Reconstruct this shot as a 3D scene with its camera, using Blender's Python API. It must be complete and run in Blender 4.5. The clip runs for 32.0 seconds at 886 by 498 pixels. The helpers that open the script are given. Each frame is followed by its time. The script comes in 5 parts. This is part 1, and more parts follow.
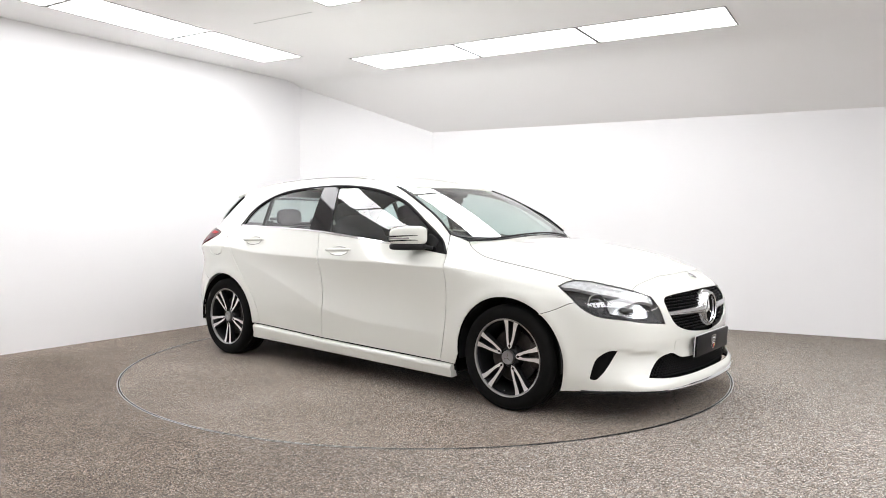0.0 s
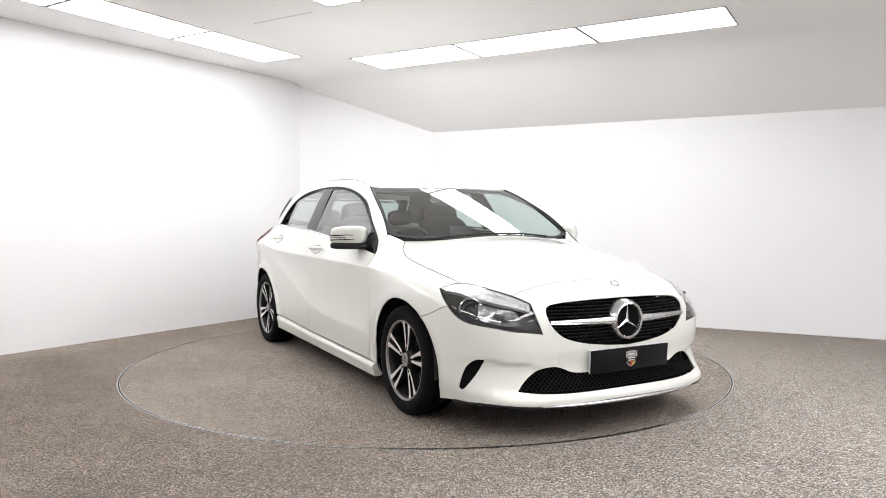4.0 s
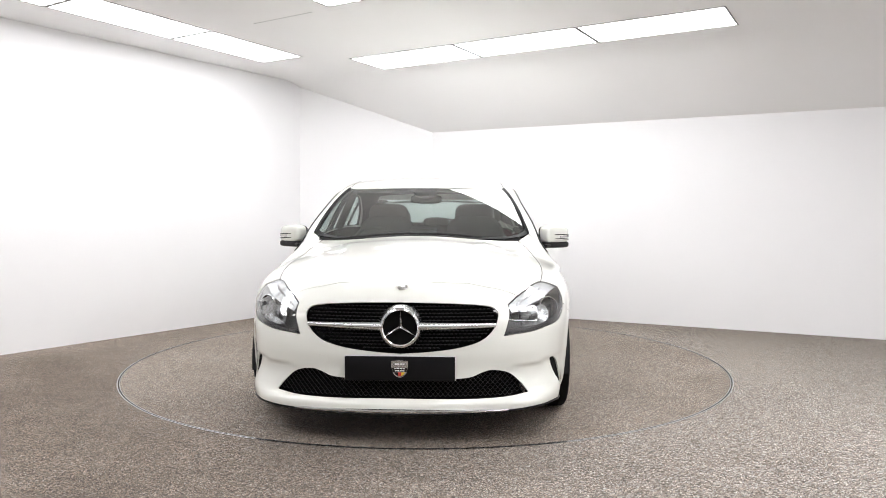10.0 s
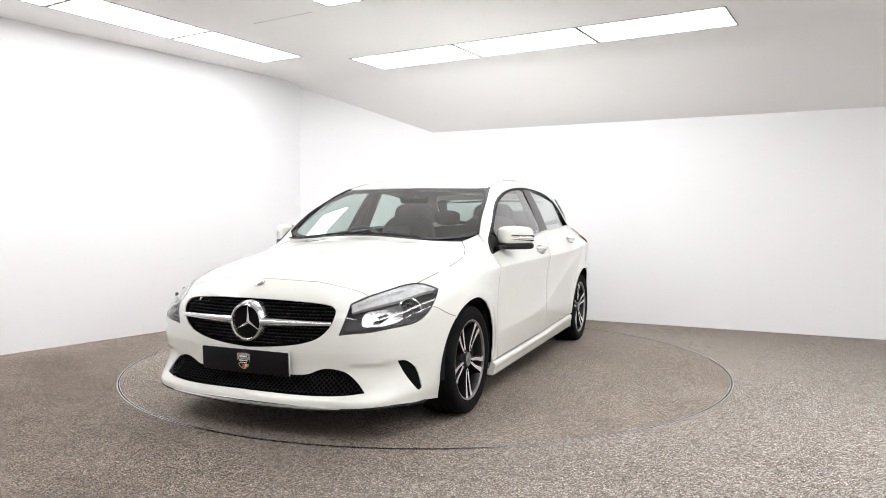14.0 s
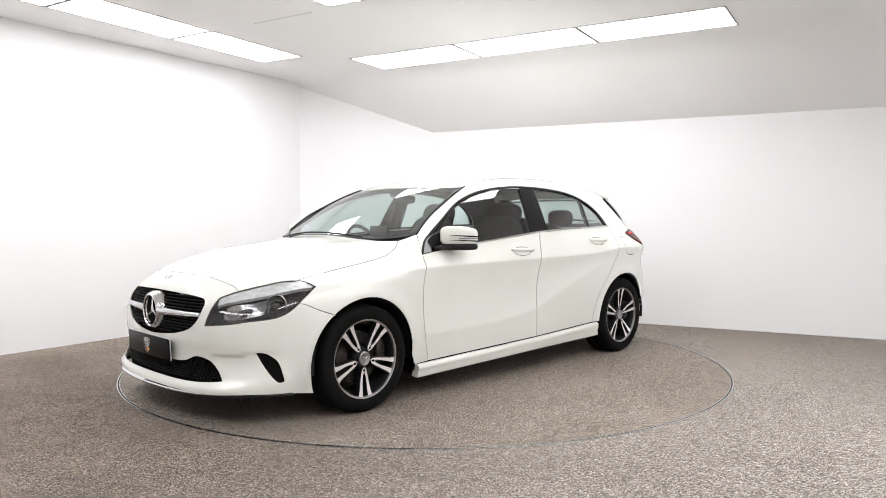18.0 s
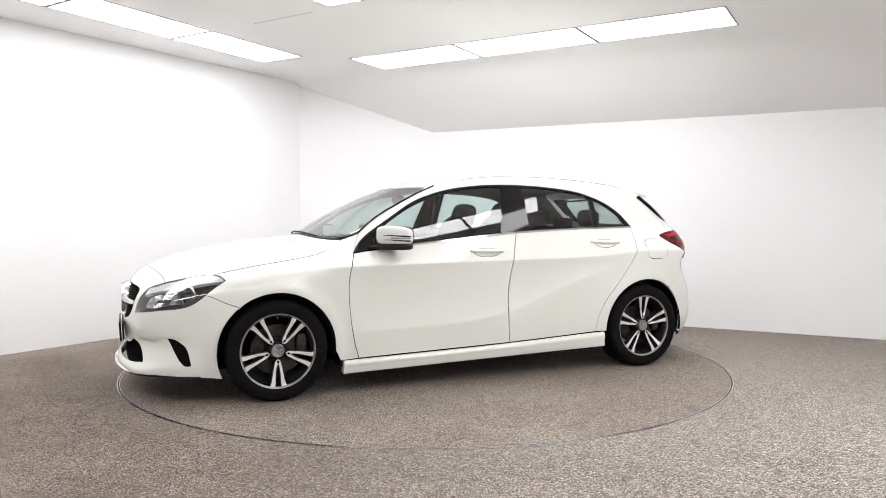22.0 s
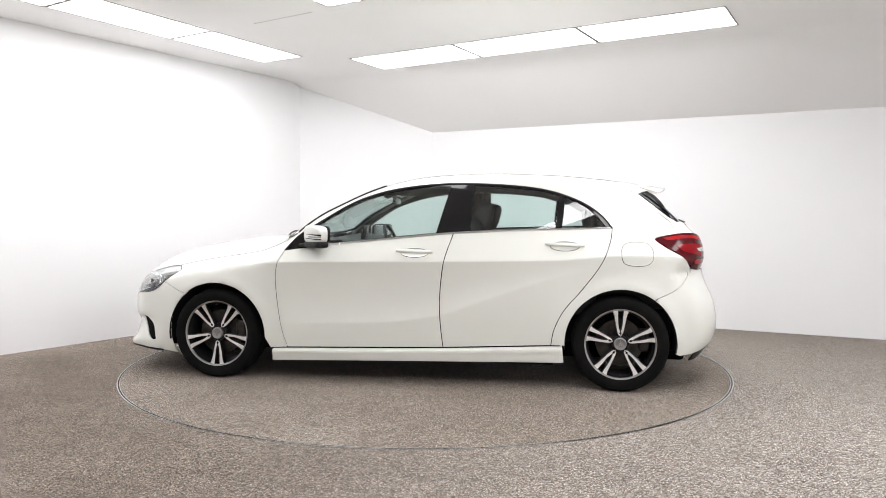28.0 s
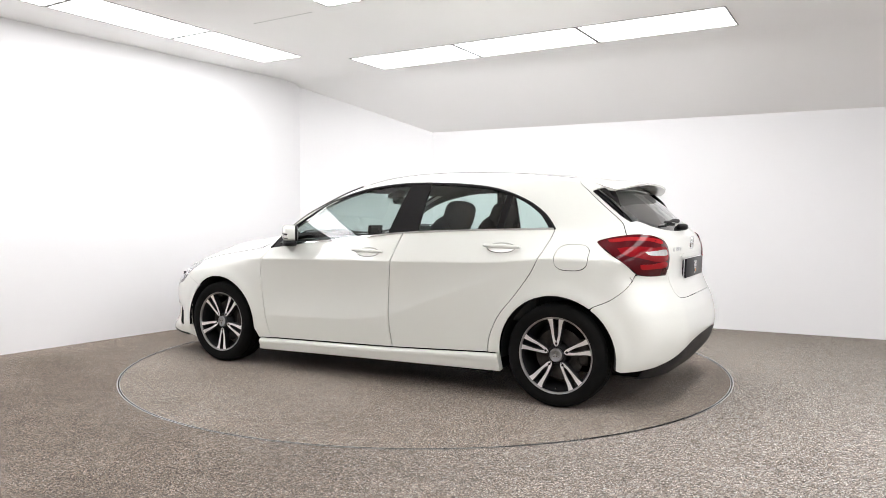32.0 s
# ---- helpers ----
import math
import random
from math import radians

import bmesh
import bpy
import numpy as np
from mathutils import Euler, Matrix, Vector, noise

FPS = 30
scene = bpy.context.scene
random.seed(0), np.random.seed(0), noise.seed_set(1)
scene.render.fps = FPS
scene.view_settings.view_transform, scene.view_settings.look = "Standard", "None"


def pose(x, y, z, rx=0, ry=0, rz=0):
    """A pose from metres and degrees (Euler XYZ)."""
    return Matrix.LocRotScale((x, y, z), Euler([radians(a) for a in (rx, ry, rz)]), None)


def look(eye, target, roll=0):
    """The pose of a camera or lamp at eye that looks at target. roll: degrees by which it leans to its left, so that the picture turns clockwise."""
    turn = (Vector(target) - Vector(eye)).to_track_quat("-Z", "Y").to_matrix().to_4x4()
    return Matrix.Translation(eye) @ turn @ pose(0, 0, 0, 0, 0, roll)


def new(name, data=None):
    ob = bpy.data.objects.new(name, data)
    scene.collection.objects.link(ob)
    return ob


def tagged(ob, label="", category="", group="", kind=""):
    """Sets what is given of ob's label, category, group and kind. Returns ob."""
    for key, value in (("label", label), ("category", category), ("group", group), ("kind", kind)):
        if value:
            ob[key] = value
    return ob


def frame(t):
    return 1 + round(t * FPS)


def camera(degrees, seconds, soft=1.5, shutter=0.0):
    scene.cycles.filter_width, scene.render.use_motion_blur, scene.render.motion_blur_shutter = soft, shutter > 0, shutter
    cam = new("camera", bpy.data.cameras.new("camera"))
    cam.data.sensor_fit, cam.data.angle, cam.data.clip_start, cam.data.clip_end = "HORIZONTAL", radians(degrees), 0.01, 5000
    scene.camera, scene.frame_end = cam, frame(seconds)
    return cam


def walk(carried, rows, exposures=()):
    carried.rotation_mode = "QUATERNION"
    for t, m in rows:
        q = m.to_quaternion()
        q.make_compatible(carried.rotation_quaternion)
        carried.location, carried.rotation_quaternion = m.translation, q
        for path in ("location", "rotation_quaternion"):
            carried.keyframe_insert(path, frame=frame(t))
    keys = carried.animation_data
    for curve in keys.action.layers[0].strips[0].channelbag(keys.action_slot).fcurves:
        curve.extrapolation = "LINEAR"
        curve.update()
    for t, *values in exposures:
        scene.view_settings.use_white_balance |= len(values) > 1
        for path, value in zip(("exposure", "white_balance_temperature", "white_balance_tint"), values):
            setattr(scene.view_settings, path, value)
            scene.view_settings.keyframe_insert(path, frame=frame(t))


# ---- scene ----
# ---- camera: it stands still in front of a turning platform ----
cam = camera(63.17, 32.0, soft=0.8)
EYE = (0.0, -5.579, 1.095)
yaw, tilt = radians(-1.178), radians(-2.433)
AHEAD = (EYE[0] - math.sin(yaw) * math.cos(tilt), EYE[1] + math.cos(yaw) * math.cos(tilt), EYE[2] + math.sin(tilt))
STAND = look(EYE, AHEAD, 0.19)
walk(cam, [(0.0, STAND), (32.0, STAND)], exposures=[(0.0, -0.32), (32.0, -0.32)])

# ---- light: closed white room, lit by its ceiling panels, two rows of them added out of view ----
world = bpy.data.worlds.new("world")
world.use_nodes = True
world.node_tree.nodes["Background"].inputs["Color"].default_value = (0.9, 0.95, 1.0, 1)
world.node_tree.nodes["Background"].inputs["Strength"].default_value = 0.02
scene.world = world
PANEL_GLOW = 12.2

# ---- materials ----
def material(name, color=(0.5, 0.5, 0.5), rough=0.5, metal=0.0, coat=0.0, glow=0.0, spec=0.5):
    m = bpy.data.materials.new(name)
    m.use_nodes = True
    b = m.node_tree.nodes["Principled BSDF"]
    b.inputs["Base Color"].default_value = (*color, 1)
    b.inputs["Roughness"].default_value = rough
    b.inputs["Metallic"].default_value = metal
    b.inputs["Coat Weight"].default_value = coat
    b.inputs["Coat Roughness"].default_value = 0.03
    b.inputs["Specular IOR Level"].default_value = spec
    if glow:
        b.inputs["Emission Color"].default_value = (*color, 1)
        b.inputs["Emission Strength"].default_value = glow
    return m


def node(m, kind, **inputs):
    n = m.node_tree.nodes.new(kind)
    for key, value in inputs.items():
        n.inputs[key.replace("_", " ")].default_value = value
    return n


def link(m, a, b):
    m.node_tree.links.new(a, b)


def textured(m, color_a, color_b, scale, detail=6.0, bump=0.0, bump_scale=None, rough=None, distort=0.0):
    """Two-scale colour variation, a little relief and a changing gloss, in object space."""
    b = m.node_tree.nodes["Principled BSDF"]
    co = node(m, "ShaderNodeTexCoord")
    big = node(m, "ShaderNodeTexNoise", Scale=scale, Detail=detail, Distortion=distort)
    link(m, co.outputs["Object"], big.inputs["Vector"])
    ramp = node(m, "ShaderNodeValToRGB")
    ramp.color_ramp.elements[0].position, ramp.color_ramp.elements[1].position = 0.3, 0.7
    ramp.color_ramp.elements[0].color, ramp.color_ramp.elements[1].color = (*color_a, 1), (*color_b, 1)
    link(m, big.outputs["Fac"], ramp.inputs["Fac"])
    link(m, ramp.outputs["Color"], b.inputs["Base Color"])
    if bump:
        fine = node(m, "ShaderNodeTexNoise", Scale=bump_scale or scale * 8, Detail=3.0)
        link(m, co.outputs["Object"], fine.inputs["Vector"])
        bn = node(m, "ShaderNodeBump", Strength=bump, Distance=0.002)
        link(m, fine.outputs["Fac"], bn.inputs["Height"])
        link(m, bn.outputs["Normal"], b.inputs["Normal"])
    if rough:
        mr = node(m, "ShaderNodeMapRange")
        mr.inputs["To Min"].default_value, mr.inputs["To Max"].default_value = rough
        link(m, big.outputs["Fac"], mr.inputs["Value"])
        link(m, mr.outputs["Result"], b.inputs["Roughness"])
    return m


def glass_pane(name, tint, gloss=1.0):
    """A thin pane: tinted see-through, with the gloss of its two faces by Fresnel."""
    m = bpy.data.materials.new(name)
    m.use_nodes = True
    t = m.node_tree
    t.nodes.remove(t.nodes["Principled BSDF"])
    clear = node(m, "ShaderNodeBsdfTransparent", Color=(*tint, 1))
    shine = node(m, "ShaderNodeBsdfGlossy", Color=(gloss, gloss, gloss, 1), Roughness=0.01)
    facing = node(m, "ShaderNodeLayerWeight", Blend=0.5)
    power = node(m, "ShaderNodeMath")
    power.operation = "POWER"
    power.inputs[1].default_value = 3.8
    link(m, facing.outputs["Facing"], power.inputs[0])
    gain = node(m, "ShaderNodeMath")
    gain.operation = "MULTIPLY_ADD"
    gain.use_clamp = True
    gain.inputs[1].default_value, gain.inputs[2].default_value = 0.9, 0.075
    link(m, power.outputs[0], gain.inputs[0])
    mix = node(m, "ShaderNodeMixShader")
    link(m, gain.outputs[0], mix.inputs["Fac"])
    link(m, clear.outputs[0], mix.inputs[1])
    link(m, shine.outputs[0], mix.inputs[2])
    link(m, mix.outputs[0], t.nodes["Material Output"].inputs["Surface"])
    return m


PAINT = textured(material("white_paint", (0.73, 0.742, 0.693), 0.35, coat=1.0), (0.782, 0.794, 0.742), (0.798, 0.810, 0.760), 2.0, 3.0, 0.02, 900)
WALL = textured(material("white_wall_paint", (0.80, 0.80, 0.79), 0.62), (0.855, 0.855, 0.863), (0.88, 0.88, 0.888), 0.8, 5.0, 0.06, 160)
CEILING = textured(material("ceiling_paint", (0.80, 0.79, 0.78), 0.8), (0.915, 0.91, 0.905), (0.94, 0.935, 0.93), 0.7, 5.0, 0.06, 120)
LAMP_PANEL = material("lit_panel", (0.992, 0.982, 1.0), 0.5, glow=PANEL_GLOW)
JOINT = material("pale_joint_filler", (0.30, 0.285, 0.265), 0.7)
GRID = material("ceiling_grid_paint", (0.26, 0.255, 0.25), 0.6)
CAP_GREY = material("hub_cap_grey", (0.34, 0.34, 0.35), 0.32, 1.0)
CHROME = material("chrome", (0.78, 0.79, 0.80), 0.06, 1.0)
SATIN = material("satin_silver", (0.62, 0.63, 0.64), 0.26, 1.0)
BLACK = textured(material("black_plastic", (0.012, 0.012, 0.013), 0.5, spec=0.25), (0.010, 0.010, 0.011), (0.016, 0.016, 0.017), 30, 3.0, 0.1, 700)
GLOSS = material("gloss_black", (0.006, 0.006, 0.007), 0.06, spec=0.4)
DARK = material("dark_cavity", (0.004, 0.004, 0.004), 0.9, spec=0.1)
RUBBER = textured(material("tyre_rubber", (0.012, 0.012, 0.012), 0.75, spec=0.08), (0.005, 0.005, 0.0052), (0.009, 0.0088, 0.0085), 14, 4.0, 0.12, 240, (0.6, 0.85))
ALLOY = textured(material("cut_alloy", (0.62, 0.61, 0.60), 0.28, 0.72), (0.80, 0.79, 0.78), (0.90, 0.89, 0.88), 18, 4.0, 0.03, 400, (0.30, 0.45))
ALLOY_DARK = material("dark_alloy", (0.012, 0.012, 0.013), 0.38, 0.0, spec=0.3)
RIM_EDGE = textured(material("brushed_rim_edge", (0.3, 0.3, 0.3), 0.4, 1.0), (0.30, 0.296, 0.292), (0.42, 0.416, 0.412), 18, 4.0, 0.03, 400, (0.35, 0.5))
IRON = textured(material("brake_iron", (0.14, 0.12, 0.11), 0.5, 0.8), (0.03, 0.026, 0.024), (0.075, 0.068, 0.063), 20, 4.0, 0.1, 300)
FABRIC = textured(material("dark_fabric", (0.022, 0.022, 0.024), 0.9), (0.017, 0.017, 0.019), (0.03, 0.03, 0.033), 60, 4.0, 0.3, 900)
TRIM = textured(material("dark_interior_trim", (0.02, 0.02, 0.022), 0.6), (0.016, 0.016, 0.018), (0.027, 0.027, 0.03), 30, 4.0, 0.2, 600)
LINER = textured(material("headliner_cloth", (0.15, 0.15, 0.146), 0.95), (0.13, 0.13, 0.126), (0.17, 0.17, 0.165), 40, 4.0, 0.2, 700)
WINDOW = glass_pane("window_glass", (0.74, 0.84, 0.82))
PRIVACY = glass_pane("rear_window_glass", (0.55, 0.62, 0.60))
LENS = glass_pane("lamp_lens", (0.93, 0.95, 0.96))
RED = material("red_lens", (0.22, 0.005, 0.009), 0.10, spec=0.2)
RED_DARK = material("dark_red_lens", (0.07, 0.003, 0.006), 0.10, spec=0.2)
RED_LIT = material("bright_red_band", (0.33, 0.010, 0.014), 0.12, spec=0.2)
BROW = textured(material("clear_indicator_optics", (0.8, 0.8, 0.8), 0.16, 0.25, coat=1.0), (0.60, 0.60, 0.605), (0.92, 0.92, 0.925), 38, 3.0, 0.5, 120)
CLEAR_LAMP = textured(material("clear_lamp_section", (0.62, 0.60, 0.60), 0.12, 0.4, coat=1.0), (0.52, 0.51, 0.51), (0.68, 0.665, 0.66), 30, 2.0)
REFLECTOR = textured(material("lamp_reflector", (0.5, 0.5, 0.51), 0.12, 1.0), (0.24, 0.243, 0.247), (0.52, 0.525, 0.53), 45, 2.0, 0.7, 70, (0.12, 0.3))
AMBER = material("pale_amber_lens", (0.75, 0.52, 0.36), 0.15, coat=1.0)
LAMP_DARK = material("lamp_housing_grey", (0.05, 0.05, 0.052), 0.35)
PLATE = material("black_show_plate", (0.006, 0.006, 0.007), 0.35, spec=0.18)
MIRROR = material("mirror_glass", (0.85, 0.86, 0.87), 0.01, 1.0)
WHITE = material("white_print", (0.75, 0.75, 0.75), 0.4)
RED_PRINT = material("red_print", (0.55, 0.04, 0.03), 0.4)
YELLOW_PRINT = material("yellow_print", (0.75, 0.50, 0.05), 0.4)


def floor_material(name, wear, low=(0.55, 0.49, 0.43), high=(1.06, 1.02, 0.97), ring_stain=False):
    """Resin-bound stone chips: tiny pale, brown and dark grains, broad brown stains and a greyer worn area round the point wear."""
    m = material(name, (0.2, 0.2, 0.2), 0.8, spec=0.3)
    b = m.node_tree.nodes["Principled BSDF"]
    co = node(m, "ShaderNodeTexCoord")

    def ramp_of(source, stops):
        r = node(m, "ShaderNodeValToRGB")
        e = r.color_ramp.elements
        e[0].position, e[0].color = stops[0][0], (*stops[0][1], 1)
        e[1].position, e[1].color = stops[-1][0], (*stops[-1][1], 1)
        for pos, c in stops[1:-1]:
            e.new(pos).color = (*c, 1)
        link(m, source, r.inputs["Fac"])
        return r.outputs["Color"]

    def mixed(a, c, how, factor=1.0):
        x = node(m, "ShaderNodeMix")
        x.data_type, x.blend_type = "RGBA", how
        if isinstance(factor, float):
            x.inputs["Factor"].default_value = factor
        else:
            link(m, factor, x.inputs["Factor"])
        link(m, a, x.inputs[6])
        link(m, c, x.inputs[7])
        return x.outputs[2]

    def flat_colour(c):
        n = node(m, "ShaderNodeRGB")
        n.outputs[0].default_value = (*c, 1)
        return n.outputs[0]

    def spread_by(value, by, amount, base, scale):
        """(value + by * amount + base) * scale"""
        a = node(m, "ShaderNodeMath")
        a.operation = "MULTIPLY_ADD"
        a.inputs[1].default_value = amount
        link(m, by, a.inputs[0])
        link(m, value, a.inputs[2])
        c = node(m, "ShaderNodeMath")
        c.operation = "MULTIPLY_ADD"
        c.inputs[1].default_value, c.inputs[2].default_value = scale, base * scale
        link(m, a.outputs[0], c.inputs[0])
        return c.outputs[0]

    cell = node(m, "ShaderNodeTexVoronoi", Scale=255.0)
    link(m, co.outputs["Object"], cell.inputs["Vector"])
    sep = node(m, "ShaderNodeSeparateColor")
    link(m, cell.outputs["Color"], sep.inputs["Color"])
    grains = ramp_of(sep.outputs["Red"], [(0.0, (0.028, 0.023, 0.020)), (0.32, (0.122, 0.106, 0.092)), (0.60, (0.255, 0.230, 0.206)), (0.82, (0.39, 0.362, 0.332)), (0.94, (0.52, 0.50, 0.475)), (1.0, (0.80, 0.79, 0.77))])
    hue = ramp_of(sep.outputs["Green"], [(0.0, (1.10, 0.95, 0.88)), (0.35, (1.06, 1.0, 0.92)), (0.6, (0.98, 1.0, 1.0)), (1.0, (0.90, 1.0, 1.10))])
    grains = mixed(grains, hue, "MULTIPLY")
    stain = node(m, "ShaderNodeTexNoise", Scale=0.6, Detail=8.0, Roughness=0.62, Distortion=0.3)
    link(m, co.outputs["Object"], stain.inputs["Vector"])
    mid = node(m, "ShaderNodeTexNoise", Scale=9.0, Detail=5.0, Roughness=0.7)
    link(m, co.outputs["Object"], mid.inputs["Vector"])
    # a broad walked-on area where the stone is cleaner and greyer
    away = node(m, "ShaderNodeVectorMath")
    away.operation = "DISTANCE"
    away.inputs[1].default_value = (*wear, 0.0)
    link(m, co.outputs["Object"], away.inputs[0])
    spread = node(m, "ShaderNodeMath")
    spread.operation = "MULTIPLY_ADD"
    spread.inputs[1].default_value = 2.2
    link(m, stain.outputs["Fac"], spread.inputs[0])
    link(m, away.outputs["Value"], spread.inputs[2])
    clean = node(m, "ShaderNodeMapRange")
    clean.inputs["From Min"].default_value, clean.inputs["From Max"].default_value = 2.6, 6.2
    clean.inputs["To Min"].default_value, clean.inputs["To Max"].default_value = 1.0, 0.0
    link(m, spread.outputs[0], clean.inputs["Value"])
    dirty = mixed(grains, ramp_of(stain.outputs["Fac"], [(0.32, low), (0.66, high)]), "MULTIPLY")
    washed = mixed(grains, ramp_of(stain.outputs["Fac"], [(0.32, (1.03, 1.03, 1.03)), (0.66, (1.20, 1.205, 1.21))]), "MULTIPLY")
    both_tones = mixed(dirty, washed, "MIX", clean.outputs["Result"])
    color = mixed(both_tones, ramp_of(mid.outputs["Fac"], [(0.3, (0.93, 0.92, 0.91)), (0.7, (1.16, 1.16, 1.16))]), "MULTIPLY")
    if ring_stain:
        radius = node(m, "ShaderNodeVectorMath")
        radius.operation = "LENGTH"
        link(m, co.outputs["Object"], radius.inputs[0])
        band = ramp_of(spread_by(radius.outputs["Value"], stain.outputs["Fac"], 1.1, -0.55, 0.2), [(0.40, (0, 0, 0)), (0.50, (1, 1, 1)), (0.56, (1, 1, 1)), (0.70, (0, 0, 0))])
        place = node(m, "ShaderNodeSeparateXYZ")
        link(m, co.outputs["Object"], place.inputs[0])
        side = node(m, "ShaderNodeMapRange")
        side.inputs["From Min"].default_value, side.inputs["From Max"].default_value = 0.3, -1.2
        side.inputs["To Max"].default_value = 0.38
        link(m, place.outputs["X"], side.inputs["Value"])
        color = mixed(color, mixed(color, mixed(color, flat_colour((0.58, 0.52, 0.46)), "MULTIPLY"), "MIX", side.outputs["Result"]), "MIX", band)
    link(m, color, b.inputs["Base Color"])
    bn = node(m, "ShaderNodeBump", Strength=0.5, Distance=0.003)
    link(m, cell.outputs["Distance"], bn.inputs["Height"])
    link(m, bn.outputs["Normal"], b.inputs["Normal"])
    return m


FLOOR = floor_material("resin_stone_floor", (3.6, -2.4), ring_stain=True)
DECK = floor_material("resin_stone_deck", (0.9, -12.0), (0.72, 0.665, 0.61), (1.08, 1.035, 0.985))

# ---- the car's body as one smooth surface: x forward, y to its left, z up ----
def curve(pairs):
    """A smooth curve through a few (x, value) pairs, as a function of arrays."""
    xs = np.array([q[0] for q in pairs], float)
    vs = np.array([q[1] for q in pairs], float)
    if xs[0] > xs[-1]:
        xs, vs = xs[::-1], vs[::-1]
    d = np.diff(vs) / np.diff(xs)
    m = np.zeros(len(xs))
    m[0], m[-1] = d[0], d[-1]
    for i in range(1, len(xs) - 1):
        if d[i - 1] * d[i] > 0:
            w1 = 2 * (xs[i + 1] - xs[i]) + xs[i] - xs[i - 1]
            w2 = xs[i + 1] - xs[i] + 2 * (xs[i] - xs[i - 1])
            m[i] = (w1 + w2) / (w1 / d[i - 1] + w2 / d[i])

    def value(x):
        x = np.asarray(x, float)
        i = np.clip(np.searchsorted(xs, x) - 1, 0, len(xs) - 2)
        h = xs[i + 1] - xs[i]
        t = (x - xs[i]) / h
        tc = np.clip(t, 0, 1)
        v = ((1 + 2 * tc) * (1 - tc) ** 2 * vs[i] + tc * (1 - tc) ** 2 * h * m[i]
             + tc * tc * (3 - 2 * tc) * vs[i + 1] + tc * tc * (tc - 1) * h * m[i + 1])
        return v + np.where(t < 0, t * h * m[0], 0) + np.where(t > 1, (t - 1) * h * m[-1], 0)
    return value


def smax(a, b, k):
    return 0.5 * (a + b + np.sqrt((a - b) ** 2 + k * k))


def bend(u, r):
    return 0.5 * (u + np.sqrt(u * u + r * r))


def step(u):
    u = np.clip(u, 0, 1)
    return u * u * (3 - 2 * u)


TOP = curve([(2.30, 0.60), (2.20, 0.700), (2.10, 0.763), (1.94, 0.832), (1.69, 0.900), (1.44, 0.940), (1.26, 0.962), (1.08, 0.980),
             (1.00, 1.012), (0.90, 1.072), (0.62, 1.212), (0.36, 1.322), (0.18, 1.374), (0.02, 1.404), (-0.20, 1.423),
             (-0.50, 1.430), (-0.90, 1.418), (-1.20, 1.394), (-1.40, 1.370), (-1.70, 1.322)])
FRONT = curve([(0.10, 2.185), (0.16, 2.225), (0.20, 2.235), (0.26, 2.200), (0.36, 2.185), (0.45, 2.195), (0.60, 2.190), (0.70, 2.165), (0.80, 2.12)])
REAR = curve([(0.10, -1.87), (0.20, -1.94), (0.30, -2.015), (0.42, -2.038), (0.55, -2.018), (0.68, -1.962), (0.76, -1.938), (0.90, -1.932),
              (0.97, -1.910), (1.04, -1.845), (1.15, -1.745), (1.28, -1.60), (1.40, -1.48)])
WIDE = curve([(2.2, 0.66), (2.0, 0.745), (1.85, 0.805), (1.68, 0.852), (1.35, 0.888), (0.9, 0.880), (0.0, 0.884), (-0.9, 0.886),
              (-1.35, 0.888), (-1.65, 0.858), (-1.85, 0.800), (-2.0, 0.735), (-2.1, 0.68)])
BELT = curve([(1.0, 0.862), (0.86, 0.882), (0.58, 0.915), (0.04, 0.972), (-0.28, 0.998), (-0.99, 1.027), (-1.30, 1.034), (-1.9, 1.02)])
BELT_Y = curve([(1.0, 0.803), (0.86, 0.803), (0.0, 0.815), (-0.6, 0.805), (-1.0, 0.778), (-1.3, 0.726), (-1.6, 0.67), (-1.9, 0.62)])
SHOULDER = curve([(1.9, 0.70), (1.65, 0.742), (1.32, 0.785), (0.89, 0.800), (0.0, 0.813), (-0.4, 0.818), (-0.9, 0.83), (-1.4, 0.87), (-1.9, 0.86)])
SWOOSH = curve([(1.2, 0.38), (0.9, 0.388), (0.48, 0.398), (0.17, 0.411), (-0.03, 0.434), (-0.2, 0.466), (-0.49, 0.569), (-0.79, 0.676), (-1.03, 0.749), (-1.4, 0.83)])
HUB_X, HUB_Z = 1.3495, 0.304
ARCH_R = 0.352


